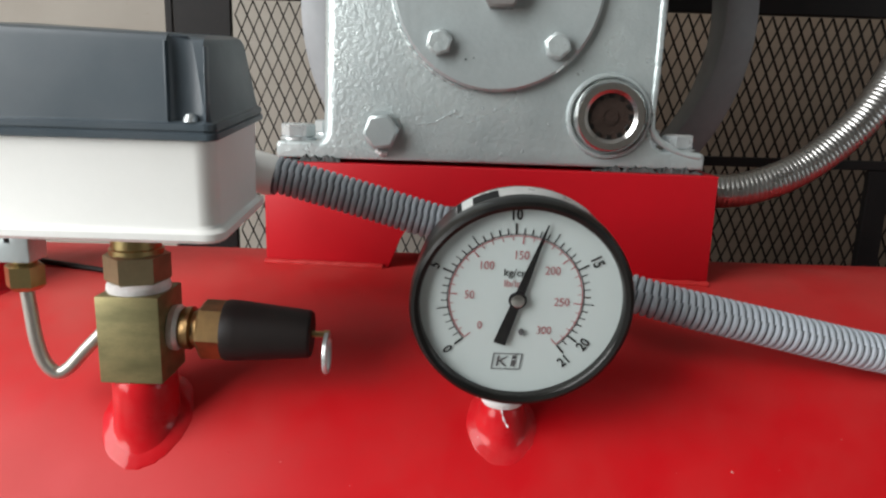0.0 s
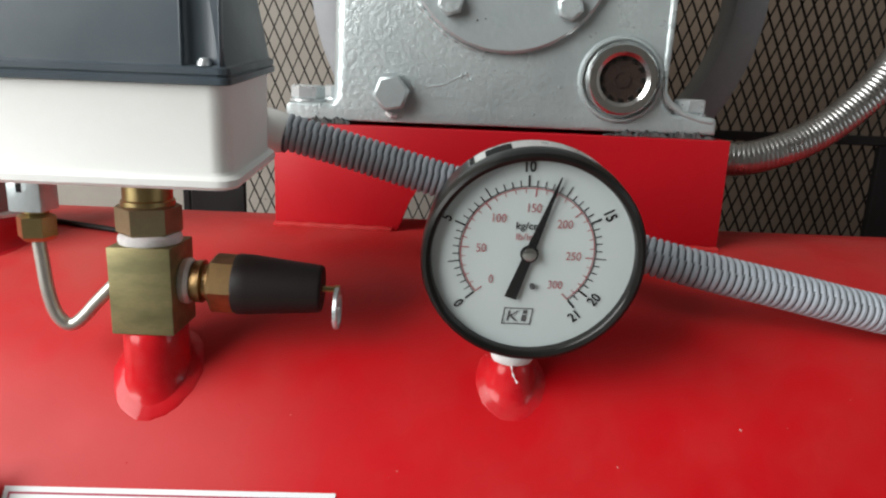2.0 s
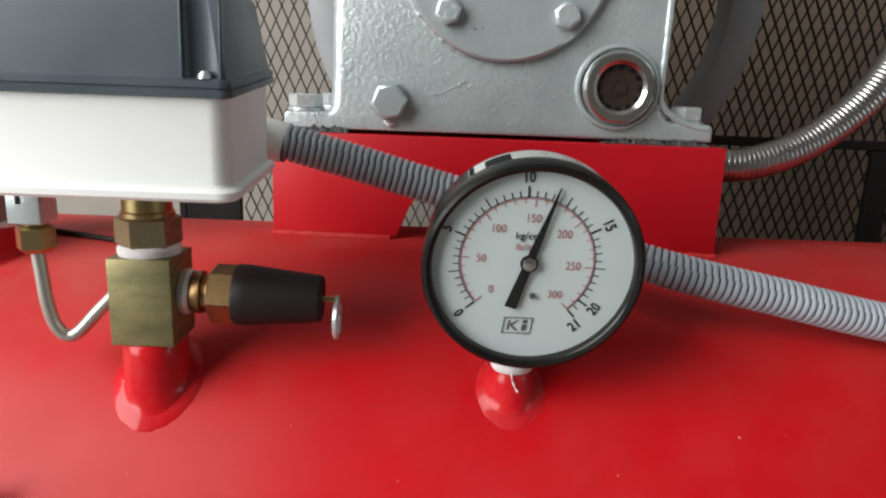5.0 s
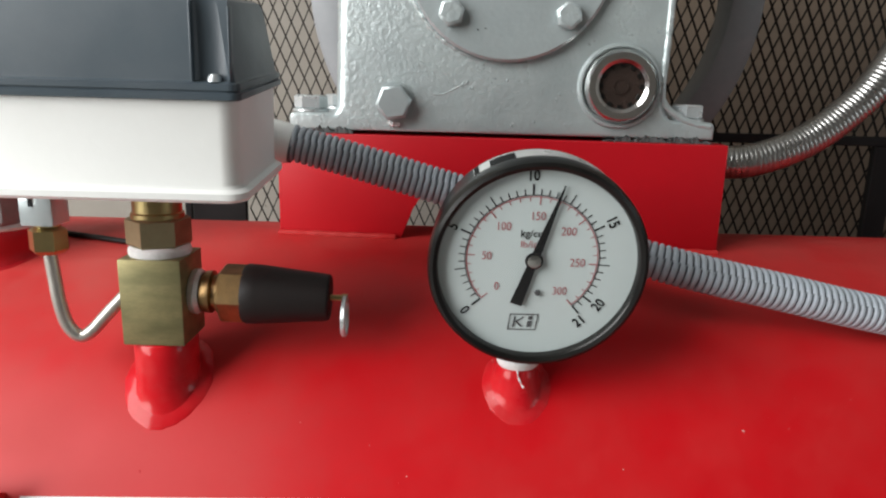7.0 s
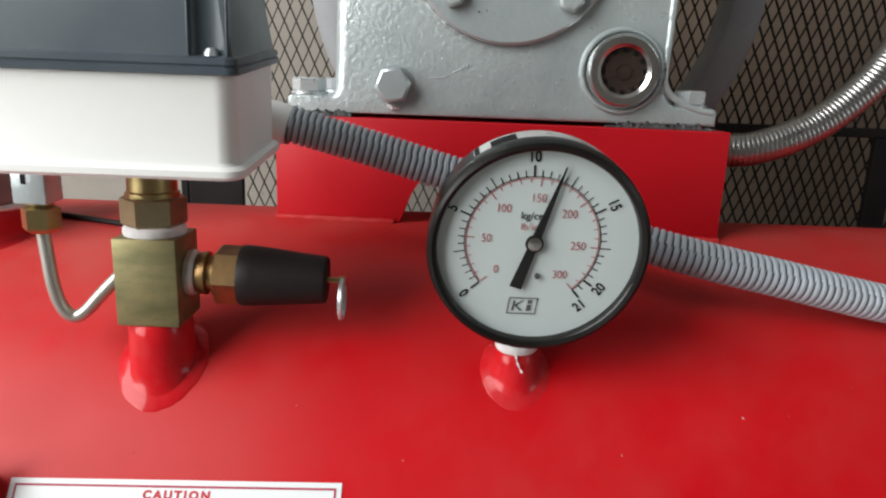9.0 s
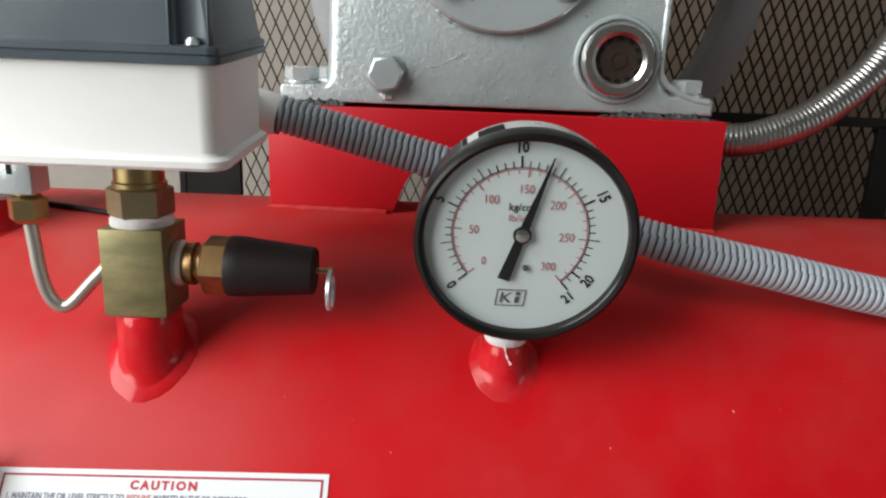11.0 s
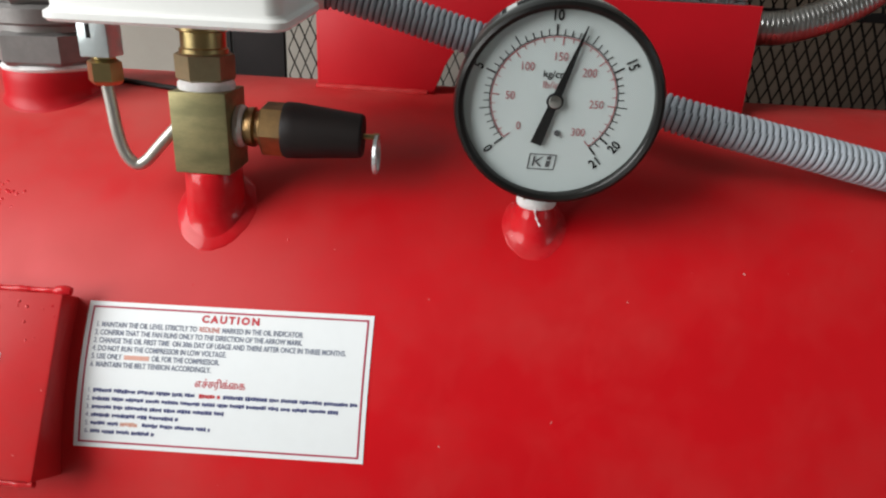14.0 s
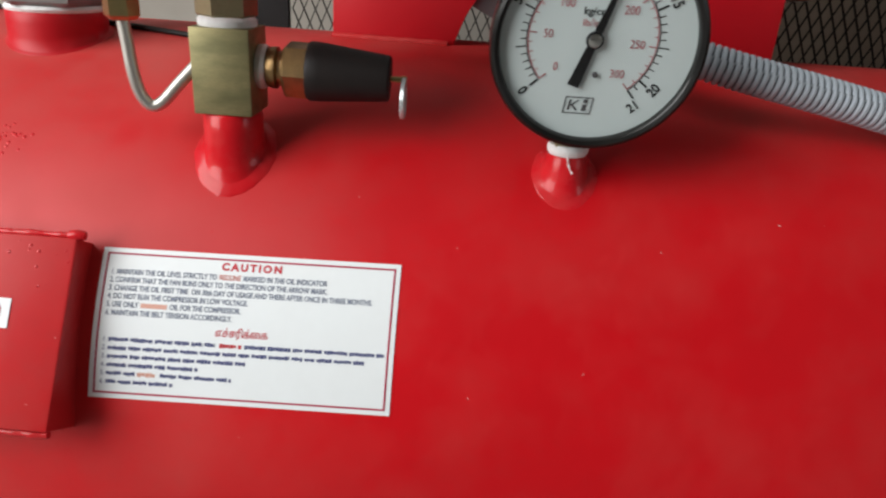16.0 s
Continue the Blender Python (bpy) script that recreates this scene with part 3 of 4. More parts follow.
# oil sight glass
a = axis(front(0.1063, 1.0898), NF) @ Matrix.Scale(1.04, 4)
sight = part("sight_glass", lathe([(0.0143, 0.004), (0.0143, 0.0075), (0.0165, 0.0092), (0.0205, 0.0092), (0.0222, 0.0070), (0.0228, 0.0035), (0.0228, 0.0)], a, 64), CHROME, pump,
             "polished steel ring of the oil sight glass")
part("seat_ring", lathe([(0.0240, 0.0), (0.0240, 0.0024), (0.0246, 0.0030), (0.0258, 0.0028), (0.0266, 0.0012), (0.0268, 0.0)], a, 64), SILVER, sight)
part("oil_window", lathe([(0.0, 0.0045), (0.0152, 0.0045), (0.0152, 0.003), (0.0, 0.003)], a, 48), OIL, sight, "dark brown oil behind glass")
for k in range(12):
    q = a @ Matrix.Rotation(2 * math.pi * k / 12, 4, "Z")
    part("notch", box((0.0116, -0.0016, 0.0048), (0.0150, 0.0016, 0.0056), 0.0002, 1, q), BLACK, sight)
bm = lathe([(0.0042, 0.0046), (0.0042, 0.0052), (0.0052, 0.0052), (0.0052, 0.0046)], a, 32)
part("oil_mark", bm, OIL, sight)

# foot bolts
def foot_bolt(x, y, z, across, name="foot_bolt"):
    a = CAST @ Matrix.Translation((x, y, z))
    b = lathe([(0.0, 0), (across * 0.62, 0), (across * 0.62, 0.0016), (0.0, 0.0016)], a, 32)
    hexagon(across, 0.0018, 0.0110, a, 0.001, 0.2, b)
    return part(name, b, ZINC, pump, "bright zinc-plated hexagonal foot bolt")


foot_bolt(-0.1030, 0.4825, 1.0676, 0.0200)
foot_bolt(-0.0975, 0.560, 1.0676, 0.0200)
foot_bolt(0.1565, 0.4815, 1.0680, 0.0195)
foot_bolt(0.1545, 0.560, 1.0680, 0.0195)

# flywheel behind the crankcase
wheel_at = Vector((0.072, 0.668, 1.178))
a = axis(wheel_at, (0, -1, 0))
wheel = part("flywheel", lathe([(0.176, -0.018), (0.202, -0.018), (0.205, -0.016), (0.205, 0.016), (0.202, 0.018), (0.176, 0.018), (0.174, 0.014), (0.174, -0.014), (0.176, -0.018)], a, 128),
             WHEEL, pump, "grey spoked flywheel behind the crankcase")
part("hub", lathe([(0.0, -0.022), (0.045, -0.022), (0.050, -0.018), (0.050, 0.020), (0.045, 0.024), (0.0, 0.024)], a, 48), WHEEL, wheel)
for k in range(3):
    q = a @ Matrix.Rotation(radians(34 + 120 * k), 4, "Z") @ pose(0, 0, 0, 28, 0, 0)
    part("fan_blade", box((0.044, -0.026, -0.004), (0.1755, 0.026, 0.004), 0.003, 2, q), WHEEL, wheel)

# ---------------------------------------------------------------- added panel behind the guard
# not a real board: its dark brown paints the plaster's shade behind the mesh
WALL_SHADE = surface("wall_shade_brown", (0.205, 0.155, 0.112), (0.150, 0.112, 0.082), 6, 0.7, 0.85, bump=0.3, bump_scale=70, dust=(0.17, 0.15, 0.12), dust_amount=0.5, dust_scale=5)
board = thing("wall_shade_panel", (0.85, 1.06, 0.0), "added dark brown panel standing in for the shaded plaster wall", "board")
part("panel", box((0.08, 1.040, 0.0), (1.75, 1.0765, 1.75), 0.004), WALL_SHADE, board)

# ---------------------------------------------------------------- belt guard behind the pump
GY = 0.76
guard = thing("belt_guard", (0.15, GY, 0.0), "black steel belt guard frame with expanded metal mesh", "belt guard")
for nm, lo, hi in (("post", (-0.288, GY - 0.004, 0.0), (-0.228, GY + 0.004, 1.60)), ("post", (-0.300, GY + 0.004, 0.0), (-0.292, GY + 0.05, 1.60)),
                   ("rail", (-0.228, GY - 0.004, 1.1940), (0.95, GY + 0.006, 1.235)), ("rail", (0.24, GY - 0.006, 1.036), (0.95, GY + 0.004, 1.046)),
                   ("stile", (0.4630, GY - 0.005, 0.40), (0.4880, GY + 0.004, 1.036)), ("post", (0.90, GY - 0.004, 0.0), (0.95, GY + 0.03, 1.60)),
                   ("rail", (-0.228, GY - 0.004, 0.38), (0.90, GY + 0.006, 0.42))):
    part(nm, box(lo, hi, 0.001, 1), BLACK_FRAME, guard)


def expanded_mesh(x0, x1, z0, z1, cw, ch, y):
    """Diamond mesh: two families of slanted strands, thin and set edgeways."""
    bm = bmesh.new()
    n = int((x1 - x0) / cw) + int((z1 - z0) / ch) + 2
    t = 0.0015
    for sgn in (1, -1):
        for k in range(-int((z1 - z0) / ch) - 1, n):
            xa = x0 + k * cw
            za, zb = z0, z1
            xb = xa + sgn * (zb - za) * cw / ch
            p, q = Vector((xa, za, 0)), Vector((xb, zb, 0))
            d = q - p
            lo, hi = 0.0, 1.0
            for lim, s in ((x0, 1), (x1, -1)):
                fa, fb = s * (p.x - lim), s * (q.x - lim)
                if fa < 0 and fb < 0:
                    lo, hi = 1, 0
                elif fa < 0:
                    lo = max(lo, fa / (fa - fb))
                elif fb < 0:
                    hi = min(hi, fa / (fa - fb))
            if lo >= hi:
                continue
            steps = max(1, int((hi - lo) * (z1 - z0) / ch * 2))
            for w in range(steps):
                f0, f1 = lo + (hi - lo) * w / steps, lo + (hi - lo) * (w + 1) / steps
                u, v = p + d * f0, p + d * f1
                s = Vector((d.y, -d.x, 0)).normalized() * (t * 0.8 if sgn > 0 else t * 1.1) * 0.5
                dy = 0.0004
                c = [(u.x - s.x, y + dy, u.y - s.y), (u.x + s.x, y - dy, u.y + s.y), (v.x + s.x, y - dy, v.y + s.y), (v.x - s.x, y + dy, v.y - s.y)]
                fr = [bm.verts.new(i) for i in c]
                bk = [bm.verts.new((i[0], i[1] + 0.0012, i[2])) for i in c]
                bm.faces.new(fr)
                bm.faces.new(bk[::-1])
                for e in range(4):
                    g = (e + 1) % 4
                    bm.faces.new((fr[e], bk[e], bk[g], fr[g]))
    return bm


tagged(part("expanded_mesh", expanded_mesh(-0.227, 0.90, 0.86, 1.194, 0.0128, 0.0290, GY + 0.008), WIRE, guard), kind="stuff")

# ---------------------------------------------------------------- cable along the tank's crest
cable = thing("black_cable", (-0.25, 0.48, 0.988), "dusty black cable lying along the tank's crest", "cable")
cp, _ = curve_points([(-0.60, 0.4120, tank_height(0.4120) + 0.0018), (-0.42, 0.4930, tank_height(0.4930) + 0.0018), (-0.345, 0.4738, tank_height(0.4738) + 0.0018), (-0.27, 0.4546, tank_height(0.4546) + 0.0018), (-0.210, 0.4390, tank_height(0.4390) + 0.0018)], 80)
part("sheath", sweep(cp, [0.0019] * 80, 14), RUBBER, cable)

# dried paint lumps on the tank
lump = random.Random(21)
for k in range(44):
    lx, la = lump.gauss(-0.287, 0.009), lump.gauss(128.3, 1.3)
    if k > 35:
        lx, la = lump.uniform(-0.26, 0.0), lump.uniform(118, 141)
    rr = lump.uniform(0.0006, 0.0014)
    if k > 35:
        rr *= 0.5
    at_ = on_tank(lx, la)
    part("paint_lump", lathe([(0, rr * 0.22), (rr * 0.5, rr * 0.18), (rr * 0.85, rr * 0.07), (rr, -0.0001)], axis(at_, at_ - Vector((lx, TY, TZ))), 10), RED_GLOSS, tank)

# ---------------------------------------------------------------- pressure gauge
gauge = thing("pressure_gauge", (0.033, 0.337, 0.945), "round dial pressure gauge with black case reading under twelve", "pressure gauge")
GC = Vector((0.0368, 0.3130, 1.0055))
LEAN_DEG = 8.5
# local axes: x to the right, y up the dial, z out of the glass
G = Matrix.Translation(GC) @ pose(0, 0, 0, 90 + LEAN_DEG, 0, 0)
part("case", lathe([(0.0, -0.030), (0.044, -0.030), (0.0495, -0.026), (0.0505, -0.022), (0.0505, -0.0015), (0.0495, -0.0010), (0.0, -0.0010)], G, 96), BLACK, gauge, "black enamelled gauge case")
part("bezel", lathe([(0.0498, -0.0055), (0.0514, -0.0050), (0.0520, -0.0030), (0.0520, 0.0035), (0.0510, 0.0060), (0.0494, 0.0068), (0.0476, 0.0058), (0.0470, 0.0042), (0.0470, 0.0006)], G, 128), BLACK, gauge,
     "glossy black gauge bezel")
dial = part("dial", lathe([(0.0, 0.0010), (0.0484, 0.0010), (0.0484, 0.0), (0.0, 0.0)], G, 96), DIAL, gauge, "white dial with black and red scales")
part("glass", lathe([(0.0, 0.0048), (0.0476, 0.0048)], G, 96), GLASS, gauge).visible_shadow = False
TURN_DEG = 3.4
FACE = 0.96
OFF_X, OFF_Y = -0.0027, 0.0029      # the scale is printed a little off the middle


def dial_at(x, y, h=0.0014):
    return G @ Vector((x * FACE + OFF_X, y * FACE + OFF_Y, h))


def scale_angle(v, full):
    return radians(-135 + TURN_DEG + 270 * v / full)


def ticks(values, full, r0, r1, w):
    bm = bmesh.new()
    for v in values:
        a = scale_angle(v, full)
        s, c = math.sin(a), math.cos(a)
        vs = [dial_at(r * s + q * w * c, r * c - q * w * s) for r, q in ((r0, -0.5), (r0, 0.5), (r1, 0.5), (r1, -0.5))]
        bm.faces.new([bm.verts.new(p) for p in vs])
    return bm


tagged(part("fine_graduations", ticks([k / 2 for k in range(43) if k % 5], 21, 0.0330, 0.0361, 0.00052), INK, dial), kind="stuff")
for v in (2.5, 7.5, 12.5, 17.5):
    part("tick", ticks([v], 21, 0.0330, 0.0384, 0.00055), INK, dial)
for v in (0, 5, 10, 15, 20, 21):
    part("tick", ticks([v], 21, 0.0330, 0.0384, 0.0009), INK, dial)
tagged(part("inner_graduations", ticks([10 * k for k in range(31) if k % 5], 300, 0.0300, 0.0322, 0.00042), INK_RED, dial), kind="stuff")
for v in range(7):
    part("tick", ticks([50 * v], 300, 0.0282, 0.0322, 0.0006), INK_RED, dial)


def ring_arc(r0, r1):
    bm = bmesh.new()
    n = 96
    a = [scale_angle(21 * k / n, 21) for k in range(n + 1)]
    ins = [bm.verts.new(dial_at(r0 * math.sin(t), r0 * math.cos(t), 0.0012)) for t in a]
    out = [bm.verts.new(dial_at(r1 * math.sin(t), r1 * math.cos(t), 0.0012)) for t in a]
    for k in range(n):
        bm.faces.new((ins[k], ins[k + 1], out[k + 1], out[k]))
    return bm


part("scale_ring", ring_arc(0.0327, 0.0332), INK_SOFT, dial)
part("scale_ring", ring_arc(0.0319, 0.0324), INK_RED, dial)


def figure(text, v, full, r, size, turned=0.0, bold=0.00017, dx=0.0, dy=0.0):
    a = scale_angle(v, full)
    x0, y0 = r * math.sin(a) + dx, r * math.cos(a) + dy
    c, s = math.cos(-turned), math.sin(-turned)
    return lay(bmesh.new(), letters(text, size, True, bold, 0.82), lambda x, y: dial_at(x0 + c * x - s * y, y0 + s * x + c * y))


for txt, v in (("0", 0), ("5", 5), ("10", 10), ("15", 15), ("20", 20), ("21", 21)):
    turn = scale_angle(v, 21)
    if v >= 20:
        turn += math.pi
    part("figure", figure(txt, v + (0.25 if v == 21 else -0.1 if v == 20 else 0), 21, 0.0424, 0.0074, turn), INK, dial)
for txt, v in (("0", 0), ("50", 50), ("100", 100), ("150", 150), ("200", 200), ("250", 250), ("300", 300)):
    part("figure", figure(txt, v, 300, 0.0224, 0.0062, 0.0, 0.0, 0.0, 0.0), INK_RED, dial)
part("unit", lay(bmesh.new(), letters("kg/cm\u00b2", 0.0052, True, 0.00005), lambda x, y: dial_at(x + 0.0005, y + 0.0134)), INK, dial)
part("unit", lay(bmesh.new(), letters("lb/in\u00b2", 0.0052, True, 0.0), lambda x, y: dial_at(x - 0.0010, y + 0.0078)), INK_RED, dial)
# maker's mark as plain shapes
bm = bmesh.new()


def mark_at(x, y):
    return dial_at(x - 0.0026, y - 0.0082)


for q in (bar2d(-0.0075, -0.0308, 0.0065, -0.0302), bar2d(-0.0065, -0.0222, 0.0075, -0.0216)):
    lay(bm, q, mark_at)
for xx in (-0.0075, 0.0065):
    lay(bm, ([(xx, -0.0308), (xx + 0.0006, -0.0308), (xx + 0.0016, -0.0216), (xx + 0.0010, -0.0216)], [(0, 1, 2, 3)]), mark_at)
for q in (([(-0.0050, -0.0290), (-0.0040, -0.0290), (-0.0032, -0.0232), (-0.0042, -0.0232)], [(0, 1, 2, 3)]),
          ([(-0.0040, -0.0262), (0.0002, -0.0232), (0.0012, -0.0232), (-0.0026, -0.0262)], [(0, 1, 2, 3)]),
          ([(-0.0036, -0.0260), (-0.0024, -0.0260), (0.0006, -0.0290), (-0.0008, -0.0290)], [(0, 1, 2, 3)]),
          ([(0.0022, -0.0290), (0.0044, -0.0290), (0.0049, -0.0254), (0.0027, -0.0254)], [(0, 1, 2, 3)]),
          ([(0.0028, -0.0248), (0.0050, -0.0248), (0.0053, -0.0228), (0.0031, -0.0228)], [(0, 1, 2, 3)])):
    lay(bm, q, mark_at)
part("maker_mark", bm, INK_SOFT, dial)
part("dial_screw", lathe([(0, 0.0028), (0.0013, 0.0026), (0.0014, 0.0011)], G @ Matrix.Translation((0.0010, -0.0140, 0)), 16), INK_SOFT, dial)
part("dial_screw", lathe([(0, 0.0024), (0.0010, 0.0022), (0.0011, 0.0011)], G @ Matrix.Translation((-0.0086, -0.0135, 0)), 16), INK_SOFT, dial)
# pointer
NA = radians(17.5)
GN = G @ Matrix.Translation((-0.0019, OFF_Y, 0))
NM = GN @ Matrix.Rotation(-NA, 4, "Z")
bm = bmesh.new()
shape = [(-0.0029, -0.0240), (0.0029, -0.0240), (0.0022, -0.004), (0.0020, 0.006), (0.0003, 0.0385), (-0.0003, 0.0385), (-0.0020, 0.006), (-0.0022, -0.004)]
lo_ = [bm.verts.new(NM @ Vector((x, y, 0.0024))) for x, y in shape]
hi_ = [bm.verts.new(NM @ Vector((x, y, 0.0030))) for x, y in shape]
bm.faces.new(hi_)
bm.faces.new(lo_[::-1])
for k in range(8):
    bm.faces.new((lo_[k], lo_[(k + 1) % 8], hi_[(k + 1) % 8], hi_[k]))
needle = part("pointer", bm, INK, gauge, "black pointer")
part("pointer_hub", lathe([(0.0, 0.0045), (0.0026, 0.0045), (0.0032, 0.0042), (0.0034, 0.0030)], GN, 32), CHROME, needle)
part("hub_ring", lathe([(0.0034, 0.0040), (0.0042, 0.0038), (0.0043, 0.0030), (0.0, 0.0030)], GN, 32), INK, needle)
# foil label over the top of the case
bm = bmesh.new()
rows = []
for k in range(33):
    ang = radians(52 + 76 * k / 32)
    rows.append([bm.verts.new(G @ Vector((0.0508 * math.cos(ang), 0.0508 * math.sin(ang), h))) for h in (-0.020, -0.0045)])
for p, q in zip(rows, rows[1:]):
    bm.faces.new((p[0], p[1], q[1], q[0]))
foil = part("case_label", bm, FOIL, gauge, "silver foil label with a black mark")
bm = bmesh.new()
for c0, c1, h0, h1 in ((104, 118, -0.017, -0.006), (124.5, 127.5, -0.019, -0.005)):
    rows = []
    for k in range(9):
        ang = radians(c0 + (c1 - c0) * k / 8)
        rows.append([bm.verts.new(G @ Vector((0.0511 * math.cos(ang), 0.0511 * math.sin(ang), h))) for h in (h0, h1)])
    for p, q in zip(rows, rows[1:]):
        bm.faces.new((p[0], p[1], q[1], q[0]))
part("label_mark", bm, INK, foil)
# stem
S = Matrix.Translation((0.033, 0.337, 0))
part("stem", box((0.025, 0.329, 0.9480), (0.041, 0.345, 0.9620), 0.0012), BRASS_DULL, gauge, "dull brass stem of the gauge")
tape = part("thread_tape", lathe([(0.0, 0.9448), (0.0100, 0.9450), (0.0110, 0.9465), (0.0113, 0.9488), (0.0104, 0.9508), (0.0, 0.9508)], S, 40), TAPE, gauge, "white thread tape")
strand, _ = curve_points([(0.0318, 0.3258, 0.9460), (0.0325, 0.3252, 0.9425), (0.0338, 0.3240, 0.9395), (0.0352, 0.3234, 0.9375)], 16)
part("loose_strand", sweep(strand, [0.0004 + 0.0002 * math.sin(k) for k in range(16)], 6), TAPE, tape, "loose strand of white tape")

# ---------------------------------------------------------------- brass manifold and safety valve
BX, BY = -0.1512, 0.3360
manifold = thing("brass_manifold", (BX, BY, 0.9555), "square tarnished brass manifold block on a red pipe stub", "pipe fitting")
part("block", box((-0.1665, 0.3207, 0.9562), (-0.1358, 0.3512, 1.0003), 0.0007, 2), BRASS, manifold)
V = Matrix.Translation((BX, BY, 0))
part("lower_thread", lathe([(0, 0.9545), (0.0110, 0.9545), (0.0110, 0.9565), (0, 0.9565)], V, 40), BRASS_BRIGHT, manifold)
part("thread_tape", lathe([(0, 1.0002), (0.0146, 1.0002), (0.0152, 1.0015), (0.0150, 1.0038), (0.0138, 1.0052), (0, 1.0052)], V, 48), TAPE, manifold, "white thread tape")
part("union_nut", hexagon(0.0270, 1.0050, 1.0195, V, 0.0012, 0.35), BRASS_DULL, manifold)
part("collar", lathe([(0, 1.0190), (0.0128, 1.0190), (0.0128, 1.0215), (0.0118, 1.0222), (0.0118, 1.0300), (0.0135, 1.0308), (0.0135, 1.0345), (0, 1.0345)], V, 48), BRASS_BRIGHT, manifold, "bright brass collar")

valve = thing("safety_valve", (-0.1358, BY, 0.9795), "brass pull-ring safety valve with a black rubber cap", "valve")
VA = axis((-0.1358, BY + 0.001, 0.9805), (1, 0.035, -0.035))
part("washer", lathe([(0, 0.0), (0.0112, 0.0), (0.0116, 0.0010), (0.0118, 0.0030), (0.0106, 0.0048), (0, 0.0048)], VA, 40), ZINC_DULL, valve, "plated sealing washer")
part("neck", lathe([(0, 0.005), (0.0098, 0.005), (0.0108, 0.007), (0.0110, 0.0100), (0.0090, 0.0110), (0.0090, 0.0128), (0.0110, 0.0134), (0.0112, 0.0150), (0, 0.0150)], VA, 40), BRASS_BROWN, valve)
part("hex_body", hexagon(0.0262, 0.0145, 0.0285, VA, 0.0012, 0.1), BRASS_BROWN, valve)
part("cap", lathe([(0, 0.0265), (0.0148, 0.0265), (0.0156, 0.0280), (0.0154, 0.0340), (0.0122, 0.0690), (0.0112, 0.0702), (0.0, 0.0702)], VA, 56), RUBBER, valve, "tapered black rubber cap")
pin = part("pull_pin", lathe([(0, 0.0700), (0.0016, 0.0700), (0.0016, 0.0760), (0.0023, 0.0762), (0.0023, 0.0790), (0, 0.0790)], VA, 20), BRASS_BRIGHT, valve)
rc = VA @ Vector((0, 0, 0.0772))
pts = []
for k in range(97):
    ang = 2 * math.pi * k / 48
    pts.append(Vector((rc.x + 0.0003 + 0.0016 * (k / 96 - 0.5), rc.y + 0.0095 * math.sin(ang), rc.z - 0.0095 + 0.0105 * math.cos(ang))))
part("split_ring", sweep(pts, [0.0009] * 97, 8), ZINC, pin, "bright steel split ring")

# ---------------------------------------------------------------- pressure switch
switch = thing("pressure_switch", (-0.150, 0.318, 1.0350), "ivory plastic pressure switch box with a slate grey lid", "pressure switch")
SX0, SX1, SY0, SY1 = -0.2060, -0.0925, 0.2835, 0.3560


TIP = Matrix.Translation((0, SY0, 1.0355)) @ pose(0, 0, 0, 5.5) @ Matrix.Translation((0, -SY0, -1.0355))


def tipped(bm):
    for v in bm.verts:
        v.co = TIP @ v.co
    return bm


def rounded_shell(levels, recess=(), seg=6):
    """Stacked rounded rectangles: (z, inset, corner radius, depth of the screw recesses in the front)."""
    bm = bmesh.new()
    rings = []
    for z, inset, rc_, deep in levels:
        ring = []
        for cx, cy, a0 in ((SX1 - inset - rc_, SY1 - inset - rc_, 0), (SX0 + inset + rc_, SY1 - inset - rc_, 90), (SX0 + inset + rc_, SY0 + inset + rc_, 180), (SX1 - inset - rc_, SY0 + inset + rc_, 270)):
            for k in range(seg + 1):
                a = radians(a0 + 90 * k / seg)
                ring.append((cx + rc_ * math.cos(a), cy + rc_ * math.sin(a), z))
            if a0 == 180:
                for rx, hw in recess:
                    for k in range(13):
                        a = math.pi * k / 12
                        ring.append((rx - hw * math.cos(a), SY0 + inset + deep * math.sin(a), z))
        rings.append([bm.verts.new(q) for q in ring])
    n = len(rings[0])
    for a, b in zip(rings, rings[1:]):
        for k in range(n):
            j = (k + 1) % n
            bm.faces.new((a[k], a[j], b[j], b[k]))
    bm.faces.new(rings[0][::-1])
    bm.faces.new(rings[-1])
    return tipped(bm)


base = part("base", rounded_shell([(1.0352, 0.0030, 0.007, 0), (1.0357, 0.0, 0.008, 0), (1.0372, -0.0012, 0.0085, 0), (1.0398, -0.0010, 0.0085, 0), (1.0412, 0.0012, 0.008, 0), (1.0425, 0.0018, 0.008, 0), (1.0782, 0.0008, 0.008, 0)]),
            WHITE, switch, "ivory plastic base", 0.5)
RC = 0.0018
lid = part("lid", rounded_shell([(1.0784, -0.0010, 0.004, 0), (1.0788, -0.0016, 0.004, 0), (1.0812, -0.0016, 0.004, 0), (1.0816, -0.0008, 0.004, 0), (1.0822, -0.0008, 0.004, 0), (1.0826, -0.0014, 0.004, 0), (1.0850, -0.0012, 0.004, 0),
                                 (1.0856, 0.0002, 0.003, 0.0005), (1.0860, 0.0006, RC, 0.0036), (1.0880, 0.0010, RC, 0.0036), (1.1185, 0.0044, RC, 0.0034), (1.1212, 0.0056, RC, 0.0032), (1.1222, 0.0080, RC, 0.0028)],
                                ((-0.1965, 0.0071), (-0.1021, 0.0071))), LID, switch, "slate grey plastic lid", 0.35)
for v in lid.data.vertices:
    # the lid's top falls away towards its free end
    x_, z_ = v.co.x, v.co.z
    v.co.z -= max(0.0, (z_ - 1.088) / 0.034) * (0.0013 + 0.0034 * min(1.0, max(0.0, (x_ + 0.127) / 0.030)))
